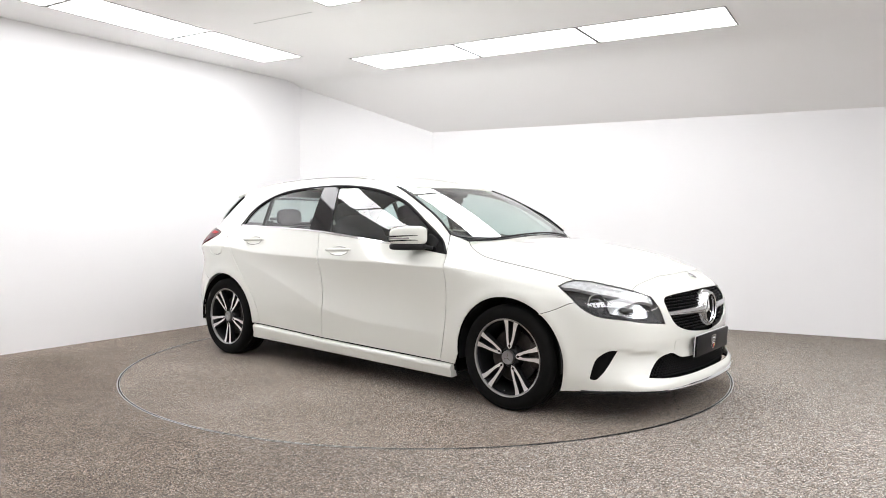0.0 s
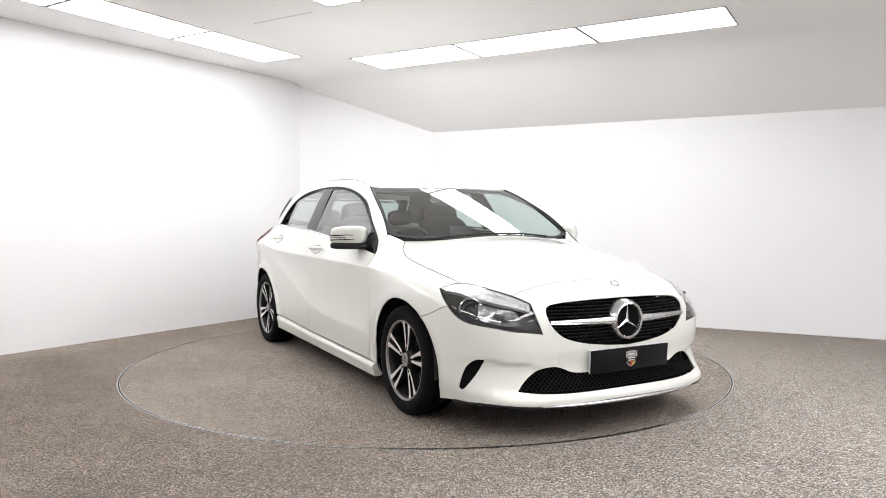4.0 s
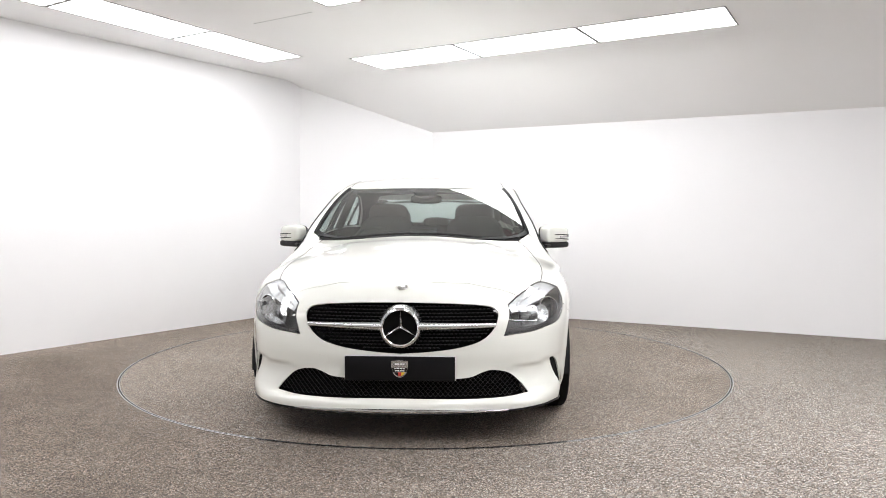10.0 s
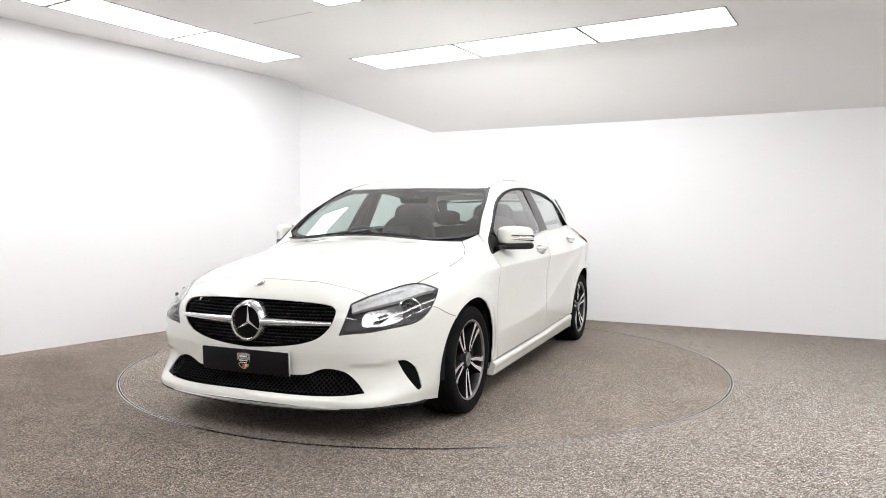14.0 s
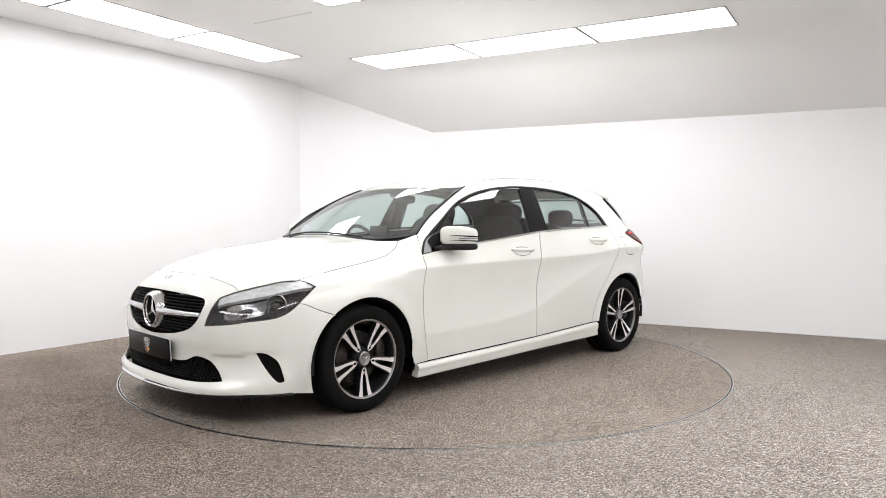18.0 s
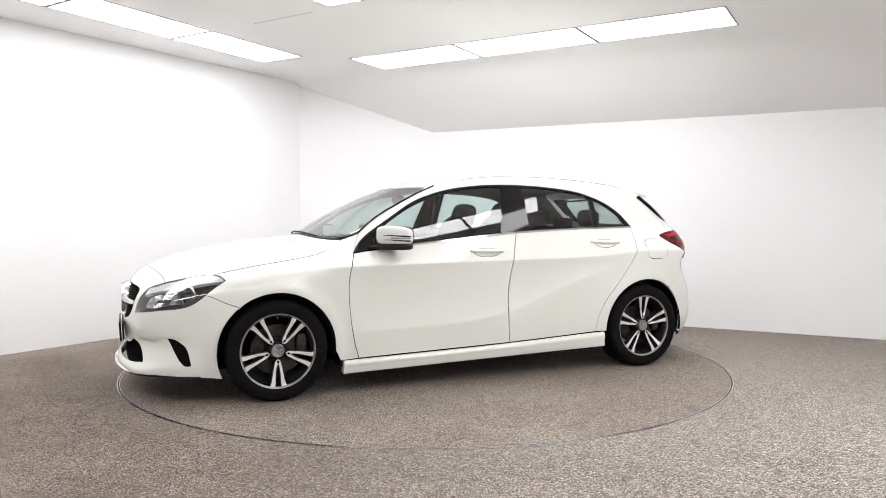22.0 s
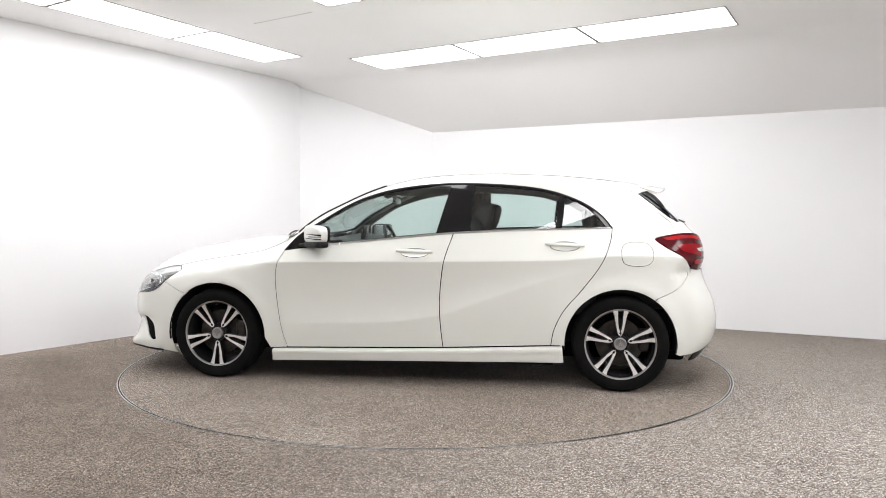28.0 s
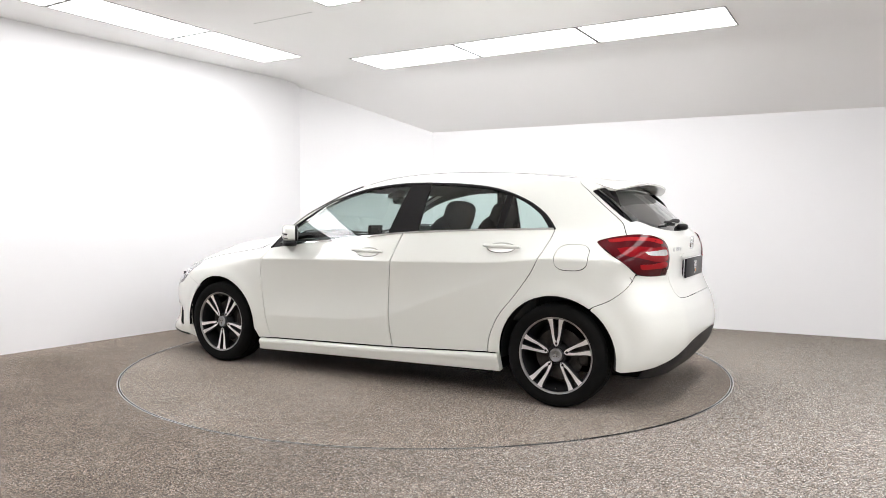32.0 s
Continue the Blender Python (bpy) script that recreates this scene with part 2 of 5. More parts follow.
def side_y(x, z):
    wide, zs, zb, yb = WIDE(x), SHOULDER(x), BELT(x), BELT_Y(x)
    m_low = 0.25
    m_mid = 0.055
    m_sh = (yb - wide) / np.maximum(zb - zs, 0.05)
    m_gl = -0.40
    y = wide - 0.004 + m_low * (z - 0.26) + (m_mid - m_low) * bend(z - 0.26, 0.10) + (m_sh - m_mid) * bend(z - zs, 0.006) + (m_gl - m_sh) * bend(z - zb, 0.03)
    y = y - 0.32 * np.maximum(z - zb, 0) ** 2
    # the hollow between the shoulder and the crisp rising ridge below it
    zc = SWOOSH(x)
    on = step((1.05 - x) / 0.35) * step((x + 1.25) / 0.5)
    gap = np.maximum(zs - zc, 0.05)
    u = np.clip(bend(z - zc, 0.006) / gap, 0, 1)
    y = y - on * 0.017 * np.clip(gap / 0.4, 0, 1) * 4 * u * (1 - u)
    # flared lips round the wheels
    for hx in (HUB_X, -HUB_X):
        r = np.hypot(x - hx, z - HUB_Z)
        y = y + 0.012 * np.exp(-((r - ARCH_R - 0.01) / 0.05) ** 2) * step((z - 0.15) / 0.1)
    # the bumpers' lower corners swell out again
    y = y + 0.036 * step((x - 1.72) / 0.2) * step((0.36 - z) / 0.14)
    return y


def shell(x, y, z):
    """Below 0 inside the body, above 0 outside."""
    y = np.abs(y)
    yy = y * y
    top = z - (TOP(x + (0.16 * step((x + 0.9) / 0.8) + 0.20 * step((x - 0.6) / 0.4)) * yy) - (0.17 * step((x - 0.85) / 0.25) + 0.085 * (1 - step((x - 0.85) / 0.25))) * yy)
    # the bonnet's two raised folds
    top = top - 0.007 * np.exp(-((y - 0.36 - 0.10 * (1.6 - x)) / 0.055) ** 2) * step((x - 1.0) / 0.2)
    # the pressed channel that runs from the lower grille to the bumper slot
    channel = step((0.408 - 0.12 * (0.76 - y) - z) / 0.022) * step((z - 0.19) / 0.16) * step((y - 0.42) / 0.25)
    front = x - (FRONT(z) - 0.25 * yy - 1.4 * (1 - 0.30 * step((0.31 - z) / 0.12)) * np.maximum(y - 0.55, 0) ** 2 - 0.020 * channel)
    rear = (REAR(z) + 0.10 * yy + (0.10 + 0.8 * step((0.95 - z) / 0.2)) * np.maximum(y - 0.45, 0) ** 2) - x
    f = smax(y - side_y(x, z), top, 0.035 + 0.03 * step((x - 0.9) / 0.3))
    f = smax(f, front, 0.05)
    f = smax(f, rear, 0.045)
    return f


def shell_normal(p):
    e = 0.002
    x, y, z = p[:, 0], p[:, 1], p[:, 2]
    n = np.stack([shell(x + e, y, z) - shell(x - e, y, z), shell(x, y + e, z) - shell(x, y - e, z), shell(x, y, z + e) - shell(x, y, z - e)], 1)
    return n / np.maximum(np.linalg.norm(n, axis=1), 1e-9)[:, None]

# ---- mesh tools ----
def mesh_of(name, bm, mat, smooth=True, angle=35):
    me = bpy.data.meshes.new(name)
    bm.to_mesh(me)
    bm.free()
    for one in (mat if isinstance(mat, (list, tuple)) else (mat,)):
        me.materials.append(one)
    if smooth:
        me.polygons.foreach_set("use_smooth", [True] * len(me.polygons))
        me.set_sharp_from_angle(angle=radians(angle))
    return me


def part(name, bm, mat, parent=None, label="", m=None, smooth=True, angle=35):
    """Links a bmesh, or a mesh, as one object under a thing or a part."""
    me = bm if isinstance(bm, bpy.types.Mesh) else mesh_of(name, bm, mat, smooth, angle)
    ob = new(name, me)
    if parent is not None:
        ob.parent = parent
    if m is not None:
        ob.matrix_basis = m
    if label:
        ob["label"] = label
    return ob


def thing(name, label, category, group="", kind="", m=None):
    ob = new(name)
    ob.empty_display_size = 0.2
    if m is not None:
        ob.matrix_basis = m
    return tagged(ob, label, category, group, kind)


def box(bm, size, m=None, bevel=0.0, seg=2):
    m = m or Matrix()
    r = bmesh.ops.create_cube(bm, size=1.0, matrix=m @ Matrix.Diagonal((*size, 1)))
    if bevel:
        edges = list({e for v in r["verts"] for e in v.link_edges})
        bmesh.ops.bevel(bm, geom=edges, offset=bevel, segments=seg, profile=0.5, affect="EDGES")
    return bm


def boxed(size, m=None, bevel=0.0, seg=2):
    return box(bmesh.new(), size, m, bevel, seg)


def blocks(name, items, mat):
    """Many small blocks in one mesh: (centre, size, turn about x in degrees) each."""
    corner = np.array([(x, y, z) for x in (-0.5, 0.5) for y in (-0.5, 0.5) for z in (-0.5, 0.5)])
    quads = [(0, 1, 3, 2), (4, 6, 7, 5), (0, 4, 5, 1), (2, 3, 7, 6), (0, 2, 6, 4), (1, 5, 7, 3)]
    verts, faces = [], []
    for center, size, turn in items:
        c, q = math.cos(radians(turn)), math.sin(radians(turn))
        p = corner * size
        p = np.stack([p[:, 0], c * p[:, 1] - q * p[:, 2], q * p[:, 1] + c * p[:, 2]], 1) + center
        b = len(verts)
        verts += list(map(tuple, p))
        faces += [tuple(b + i for i in f) for f in quads]
    me = bpy.data.meshes.new(name)
    me.from_pydata(verts, [], faces)
    me.materials.append(mat)
    return me


def lathe(profile, n=48, axis="Y", close=False):
    """A turned body from (radius, along) pairs round the y axis."""
    bm = bmesh.new()
    rings = []
    for r, a in profile:
        rings.append([bm.verts.new((r * math.cos(2 * math.pi * i / n), a, r * math.sin(2 * math.pi * i / n))) for i in range(n)])
    pairs = list(zip(rings[:-1], rings[1:])) + ([(rings[-1], rings[0])] if close else [])
    for a, b in pairs:
        for i in range(n):
            j = (i + 1) % n
            bm.faces.new((a[i], a[j], b[j], b[i]))
    bmesh.ops.remove_doubles(bm, verts=bm.verts, dist=1e-6)
    bmesh.ops.recalc_face_normals(bm, faces=bm.faces)
    return bm


def tube(points, radius, n=8, flat=1.0, cap=True):
    """A bar of round or flattened section along points."""
    bm = bmesh.new()
    pts = [Vector(p) for p in points]
    rings = []
    for i, p in enumerate(pts):
        d = (pts[min(i + 1, len(pts) - 1)] - pts[max(i - 1, 0)]).normalized()
        up = Vector((0, 0, 1)) if abs(d.z) < 0.9 else Vector((0, 1, 0))
        a = d.cross(up).normalized()
        b = a.cross(d).normalized()
        r = radius(i / (len(pts) - 1)) if callable(radius) else radius
        rings.append([bm.verts.new(p + a * (r * math.cos(2 * math.pi * k / n)) + b * (r * flat * math.sin(2 * math.pi * k / n))) for k in range(n)])
    for a, b in zip(rings[:-1], rings[1:]):
        for k in range(n):
            bm.faces.new((a[k], a[(k + 1) % n], b[(k + 1) % n], b[k]))
    if cap:
        bm.faces.new(rings[0][::-1])
        bm.faces.new(rings[-1])
    bmesh.ops.recalc_face_normals(bm, faces=bm.faces)
    return bm


def spline(points, n=8):
    """A smooth open curve through control points, n steps between each two."""
    p = np.asarray(points, float)
    if len(p) == 2:
        return np.array([p[0] + (p[1] - p[0]) * t for t in np.linspace(0, 1, n + 1)])
    q = np.vstack([2 * p[0] - p[1], p, 2 * p[-1] - p[-2]])
    out = []
    for i in range(1, len(q) - 2):
        d1 = max(np.linalg.norm(q[i] - q[i - 1]), 1e-6) ** 0.5
        d2 = max(np.linalg.norm(q[i + 1] - q[i]), 1e-6) ** 0.5
        d3 = max(np.linalg.norm(q[i + 2] - q[i + 1]), 1e-6) ** 0.5
        m1 = ((q[i] - q[i - 1]) / d1 - (q[i + 1] - q[i - 1]) / (d1 + d2) + (q[i + 1] - q[i]) / d2) * d2
        m2 = ((q[i + 1] - q[i]) / d2 - (q[i + 2] - q[i]) / (d2 + d3) + (q[i + 2] - q[i + 1]) / d3) * d2
        for t in np.linspace(0, 1, n, endpoint=False):
            out.append((2 * t ** 3 - 3 * t * t + 1) * q[i] + (t ** 3 - 2 * t * t + t) * m1 + (3 * t * t - 2 * t ** 3) * q[i + 1] + (t ** 3 - t * t) * m2)
    out.append(p[-1])
    return np.array(out)


def loop(*runs, n=8):
    """A closed outline from runs of control points; corners stay where runs meet."""
    out = []
    for r in runs:
        for q in spline(r, n):
            if not out or np.linalg.norm(np.array(out[-1]) - q) > 0.0015:
                out.append(q)
    if np.linalg.norm(np.array(out[0]) - out[-1]) < 0.0015:
        out.pop()
    return np.array(out)


class Straight:
    """Looks at the shell along one direction."""
    def __init__(self, way):
        d = np.array(way, float)
        self.d = d / np.linalg.norm(d)
        a = np.array([1.0, 0, 0]) if abs(self.d[0]) < 0.8 else np.array([0, 1.0, 0])
        a = a - (a @ self.d) * self.d
        self.a = a / np.linalg.norm(a)
        self.b = np.cross(self.d, self.a)

    def flat(self, p):
        p = np.asarray(p, float)
        return np.stack([p @ self.a, p @ self.b], 1)

    def rays(self, uv):
        return uv[:, :1] * self.a + uv[:, 1:] * self.b, np.tile(self.d, (len(uv), 1))


class Round:
    """Looks at the shell from an upright axis at (x0, 0), for the wrapped ends of the car."""
    def __init__(self, x0, sign):
        self.x0, self.s = x0, sign

    def flat(self, p):
        p = np.asarray(p, float)
        return np.stack([np.arctan2(p[:, 1], self.s * (p[:, 0] - self.x0)), p[:, 2]], 1)

    def rays(self, uv):
        base = np.stack([np.full(len(uv), self.x0), np.zeros(len(uv)), uv[:, 1]], 1)
        return base, np.stack([self.s * np.cos(uv[:, 0]), np.sin(uv[:, 0]), np.zeros(len(uv))], 1)


def cast(base, d, far=2.4):
    lo = np.zeros(len(base))
    for s in np.linspace(far, 0, 61):
        q = base + s * d
        lo = np.where((shell(q[:, 0], q[:, 1], q[:, 2]) < 0) & (lo == 0), s, lo)
    hi = lo + far / 60
    for _ in range(18):
        mid = (lo + hi) / 2
        q = base + mid[:, None] * d
        inside = shell(q[:, 0], q[:, 1], q[:, 2]) < 0
        lo, hi = np.where(inside, mid, lo), np.where(inside, hi, mid)
    return base + lo[:, None] * d


def within(poly, pts):
    x, y = pts[:, 0], pts[:, 1]
    odd = np.zeros(len(pts), bool)
    for (x1, y1), (x2, y2) in zip(poly, np.roll(poly, -1, 0)):
        if y1 != y2:
            odd ^= ((y1 > y) != (y2 > y)) & (x < (x2 - x1) * (y - y1) / (y2 - y1) + x1)
    return odd


def clearance(poly, pts):
    best = np.full(len(pts), 9.0)
    for a, b in zip(poly, np.roll(poly, -1, 0)):
        ab = b - a
        t = np.clip(((pts - a) @ ab) / max(ab @ ab, 1e-12), 0, 1)
        best = np.minimum(best, np.hypot(*(pts - a - t[:, None] * ab).T))
    return best


def shrink(poly, by):
    area = np.sum(poly[:, 0] * np.roll(poly[:, 1], -1) - np.roll(poly[:, 0], -1) * poly[:, 1])
    if area < 0:
        poly = poly[::-1]
    e = np.roll(poly, -1, 0) - poly
    n = np.stack([-e[:, 1], e[:, 0]], 1)
    n = n / np.maximum(np.linalg.norm(n, axis=1), 1e-9)[:, None]
    v = n + np.roll(n, 1, 0)
    v = v / np.maximum(np.linalg.norm(v, axis=1), 0.5)[:, None]
    c = np.clip(np.sum(v * n, 1), 0.5, 1)
    return poly + v * (by / c)[:, None]


class Fair:
    """A fair low-order surface that follows the shell inside an outline: for glass and lamp lenses."""
    def __init__(self, outline, view, order=2, radii=(1e6, 1e6), slope=None):
        self.view, self.order, self.radii, self.slope = view, order, np.array(radii), slope
        poly = view.flat(outline)
        lo, hi = poly.min(0), poly.max(0)
        g = np.array([(u, v) for u in np.linspace(lo[0], hi[0], 24) for v in np.linspace(lo[1], hi[1], 24)])
        g = np.vstack([g[within(poly, g)], poly])
        self.mid, self.size = (lo + hi) / 2, (hi - lo) / 2
        p = cast(*view.rays(g))
        self.k = np.linalg.lstsq(self.terms(g), p @ view.d + self.bow(g), rcond=None)[0]

    def terms(self, uv):
        q = (uv - self.mid) / self.size
        return np.stack([q[:, 0] ** i * q[:, 1] ** j for i in range(self.order + 1) for j in range(self.order + 1 - i)], 1)

    def bow(self, uv):
        return ((uv - self.mid) ** 2 / (2 * self.radii)).sum(1)

    def __call__(self, uv):
        return uv[:, :1] * self.view.a + uv[:, 1:] * self.view.b + (self.terms(uv) @ self.k - self.bow(uv))[:, None] * self.view.d

    def normals(self, uv):
        e = 1e-3
        du = self(uv + (e, 0)) - self(uv - (e, 0))
        dv = self(uv + (0, e)) - self(uv - (0, e))
        if self.slope:
            gu, gv = self.slope(*(uv - self.mid).T)
            du, dv = du + 2 * e * np.outer(gu, self.view.d), dv + 2 * e * np.outer(gv, self.view.d)
        n = np.cross(du, dv)
        n *= np.sign(n @ self.view.d)[:, None]
        return n / np.linalg.norm(n, axis=1)[:, None]


def skin(outline, view, gap=0.0016, fold=0.007, grid=0.03, holes=(), lift=0.0, surface=None, lines=None):
    """A sheet of the shell inside an outline (and outside its holes), with a folded edge. Returns vertices, faces, normals."""
    from mathutils.geometry import delaunay_2d_cdt
    outer = shrink(view.flat(outline), gap)
    inner = [shrink(view.flat(h), -gap) for h in holes]
    lo, hi = outer.min(0), outer.max(0)
    us = np.arange(lo[0] + grid / 2, hi[0], grid)
    vs = np.arange(lo[1] + grid / 2, hi[1], grid * 0.9)
    pts = np.array([(u + (grid / 2 if k % 2 else 0), v) for k, v in enumerate(vs) for u in us]).reshape(-1, 2)
    keep = within(outer, pts) & (clearance(outer, pts) > grid * 0.45)
    for h in inner:
        keep &= ~within(h, pts) & (clearance(h, pts) > grid * 0.45)
    pts = pts[keep]
    if lines is not None:
        fine = view.flat(lines)
        keep = within(outer, fine) & (clearance(outer, fine) > 0.006)
        for h in inner:
            keep &= ~within(h, fine) & (clearance(h, fine) > 0.006)
        fine = fine[keep]
        if len(fine):
            near = np.array([np.min(np.hypot(*(fine - q).T)) for q in pts])
            pts = np.vstack([pts[near > 0.008], fine])
    rings, start, edges, all2 = [], 0, [], []
    for poly in [outer] + inner:
        n = len(poly)
        edges += [(start + i, start + (i + 1) % n) for i in range(n)]
        rings.append((start, n))
        all2.append(poly)
        start += n
    all2 = np.vstack(all2 + [pts])
    v2, _, tris, _, _, _ = delaunay_2d_cdt([Vector(q) for q in all2], edges, [], 0, 1e-6)
    v2 = np.array([tuple(q) for q in v2])
    tris = np.array([tuple(f) for f in tris])
    mid = v2[tris].mean(1)
    ok = within(outer, mid)
    for h in inner:
        ok &= ~within(h, mid)
    tris = tris[ok]
    p = cast(*view.rays(v2)) if surface is None else surface(v2)
    nrm = shell_normal(p) if surface is None else surface.normals(v2)
    p = p + nrm * lift
    a, b, c = p[tris[:, 0]], p[tris[:, 1]], p[tris[:, 2]]
    flip = np.sum(np.cross(b - a, c - a) * nrm[tris[:, 0]], 1) < 0
    tris[flip] = tris[flip][:, ::-1]
    verts, faces, norms = list(map(tuple, p)), [tuple(int(i) for i in f) for f in tris], list(map(tuple, nrm))
    # folded rim: walk the free edges of the sheet
    count = {}
    for f in faces:
        for i in range(3):
            e = (f[i], f[(i + 1) % 3])
            count[tuple(sorted(e))] = None if tuple(sorted(e)) in count else e
    if fold:
        made = {}
        for e in count.values():
            if e is None:
                continue
            i, j = e
            t = p[j] - p[i]
            out = np.cross(t, nrm[i])
            out = out / max(np.linalg.norm(out), 1e-9)
            for k in (i, j):
                if k not in made:
                    made[k] = len(verts)
                    verts += [tuple(p[k]), tuple(p[k] - nrm[k] * fold)]
                    norms += [tuple(out), tuple(out)]
            faces.append((made[i], made[i] + 1, made[j] + 1, made[j]))
    return verts, faces, norms


def sheet(name, skin_data, mat, parent, label="", mirror=False):
    verts, faces, norms = skin_data
    if mirror:
        verts = [(x, -y, z) for x, y, z in verts]
        norms = [(x, -y, z) for x, y, z in norms]
        faces = [f[::-1] for f in faces]
    me = bpy.data.meshes.new(name)
    me.from_pydata(verts, [], faces)
    me.materials.append(mat)
    me.polygons.foreach_set("use_smooth", [True] * len(me.polygons))
    me.normals_split_custom_set_from_vertices(norms)
    return part(name, me, None, parent, label)


def both(name, skin_data, mat, parent, label=""):
    return [sheet(name, skin_data, mat, parent, label), sheet(name, skin_data, mat, parent, label, True)]


SIDE, ABOVE = Straight((0, 1, 0)), Straight((0, 0, 1))
WING_WAY = Straight((0.15, 0.72, 0.69))
SCREEN_WAY, HATCH_WAY = Straight((0.5, 0, 0.86)), Straight((-0.75, 0, 0.66))
NOSE, TAIL = Round(1.15, 1), Round(-1.05, -1)


def on_side(pts):
    return cast(*SIDE.rays(SIDE.flat(np.array([(x, 0, z) for x, z in pts]))))


def crease_lines(x0, x1, shoulder=True, swoosh=True):
    """Close rows of points along the body's creases, so that they stay crisp."""
    xs = np.arange(x0, x1, 0.014)
    rows = []
    for use, line, lifts in ((shoulder, SHOULDER, (-0.014, -0.005, 0.0, 0.005, 0.014)), (swoosh, SWOOSH, (-0.034, -0.016, -0.007, 0.0, 0.007, 0.016))):
        if use:
            rows += [np.stack([xs, line(xs) + d], 1) for d in lifts]
    return on_side(np.vstack(rows))


def on_top(pts):
    return cast(*ABOVE.rays(ABOVE.flat(np.array([(x, y, 0) for x, y in pts]))))


def on_end(pts, view):
    """Points given as (y, z) on the nose or the tail."""
    q = np.array([(0, y, z) for y, z in pts], float)
    s = 1.0 if view is NOSE else -1.0
    return cast(q, np.tile((s, 0, 0), (len(q), 1)), 2.4)


def on_shell(points, way):
    v = Straight(way)
    return cast(*v.rays(v.flat(np.asarray(points, float))))

# ---- room ----
CEIL_Z, LOW_Z = 2.66, 2.115
A, B, C0, E0, G0 = (-6.64, -4.56), (-1.50, 2.89), (0.05, 3.05), (6.40, -0.30), (1.20, -8.60)
FOLD_B, FOLD_E = (-1.58, 2.79), (5.55, -1.00)


def wall(name, p, q, height, label, thick=0.12):
    p, q = Vector((*p, 0)), Vector((*q, 0))
    d = (q - p).normalized()
    out = Vector((-d.y, d.x, 0))
    bm = bmesh.new()
    low = [bm.verts.new(v) for v in (p - d * 0.0, q + d * 0.0, q + out * thick, p + out * thick)]
    tops = height if isinstance(height, tuple) else (height, height)
    high = [bm.verts.new(v.co + Vector((0, 0, tops[k]))) for v, k in zip(low, (0, 1, 1, 0))]
    for a, b in ((0, 1), (1, 2), (2, 3), (3, 0)):
        bm.faces.new((low[a], low[b], high[b], high[a]))
    bm.faces.new(low[::-1])
    bm.faces.new(high)
    bmesh.ops.recalc_face_normals(bm, faces=bm.faces)
    return tagged(part(name, bm, WALL, smooth=False), label, "wall", kind="structure")


wall("wall_west", A, B, 2.9, "smooth white painted studio wall")
wall("wall_corner", B, C0, 2.9, "short white painted wall across the corner")
wall("wall_north", C0, E0, 2.9, "long white painted wall under the sloping ceiling")
wall("wall_east", E0, G0, 2.9, "white painted studio wall")
wall("wall_south", G0, A, 2.9, "white painted studio wall behind the viewpoint")

# flat ceiling that bends softly into a slope along the long wall
ALONG, TOWARD = Vector((0.885, -0.466, 0)), Vector((0.466, 0.885, 0))
SLOPE = 0.58


def ceiling_drop(d):
    if d < -0.1:
        return 0.0
    return SLOPE * (d + 0.1) ** 2 / 0.6 if d < 0.2 else SLOPE * (d - 0.05)


bm = bmesh.new()
steps = [-12.0, -6.0, -3.0, -1.0, -0.1] + [-0.1 + 0.03 * k for k in range(1, 11)] + [0.4, 0.7, 1.12]
layers = []
for lift in (0.0, 0.06):
    rows = [[bm.verts.new(Vector((*FOLD_B, CEIL_Z - ceiling_drop(d) + lift)) + ALONG * a + TOWARD * d)
             for a in np.linspace(-7.0, 9.0, 17)] for d in steps]
    layers.append(rows)
    for a, b in zip(rows[:-1], rows[1:]):
        for i in range(len(a) - 1):
            bm.faces.new((a[i], a[i + 1], b[i + 1], b[i]) if lift else (a[i], b[i], b[i + 1], a[i + 1]))
lower, upper = layers
rim = [lower[0], [r[-1] for r in lower], lower[-1][::-1], [r[0] for r in lower][::-1]]
lid = [upper[0], [r[-1] for r in upper], upper[-1][::-1], [r[0] for r in upper][::-1]]
for p, q in zip(rim, lid):
    for i in range(len(p) - 1):
        bm.faces.new((p[i], p[i + 1], q[i + 1], q[i]))
ceiling = tagged(part("ceiling", bm, CEILING, angle=30), "off-white ceiling that slopes down to the long wall", "ceiling", kind="structure")


def light_panel(corner, along, across, length, width, name="ceiling_light"):
    """A flush fluorescent panel: thin grid frame and glowing diffuser."""
    m = Matrix.Translation((*corner, CEIL_Z))
    u, v = Vector((*along, 0)).normalized(), Vector((*across, 0)).normalized()
    rot = Matrix((u, v, u.cross(v))).transposed().to_4x4()
    t = thing(name, "flush white fluorescent ceiling panel, switched on", "ceiling light", "lights in the ceiling", m=m @ rot)
    part("diffuser", boxed((length - 0.03, width - 0.03, 0.02), Matrix.Translation((length / 2, width / 2, 0.008))), LAMP_PANEL, t, "glowing white diffuser", smooth=False)
    bm = bmesh.new()
    for size, at in (((length, 0.014, 0.03), (length / 2, 0.007)), ((length, 0.014, 0.03), (length / 2, width - 0.007)),
                     ((0.014, width - 0.03, 0.03), (0.007, width / 2)), ((0.014, width - 0.03, 0.03), (length - 0.007, width / 2))):
        box(bm, size, Matrix.Translation((*at, 0.0115)))
    part("frame", bm, GRID, t, smooth=False)
    return t


ROW_U, ROW_V = (0.849, -0.529), (0.529, 0.849)
WEST_U, WEST_V = (-0.535, -0.845), (0.845, -0.535)


def light_row(start, along, across, count, length, width):
    for k in range(count):
        light_panel((start[0] + along[0] * length * k, start[1] + along[1] * length * k), along, across, length - 0.005, width)


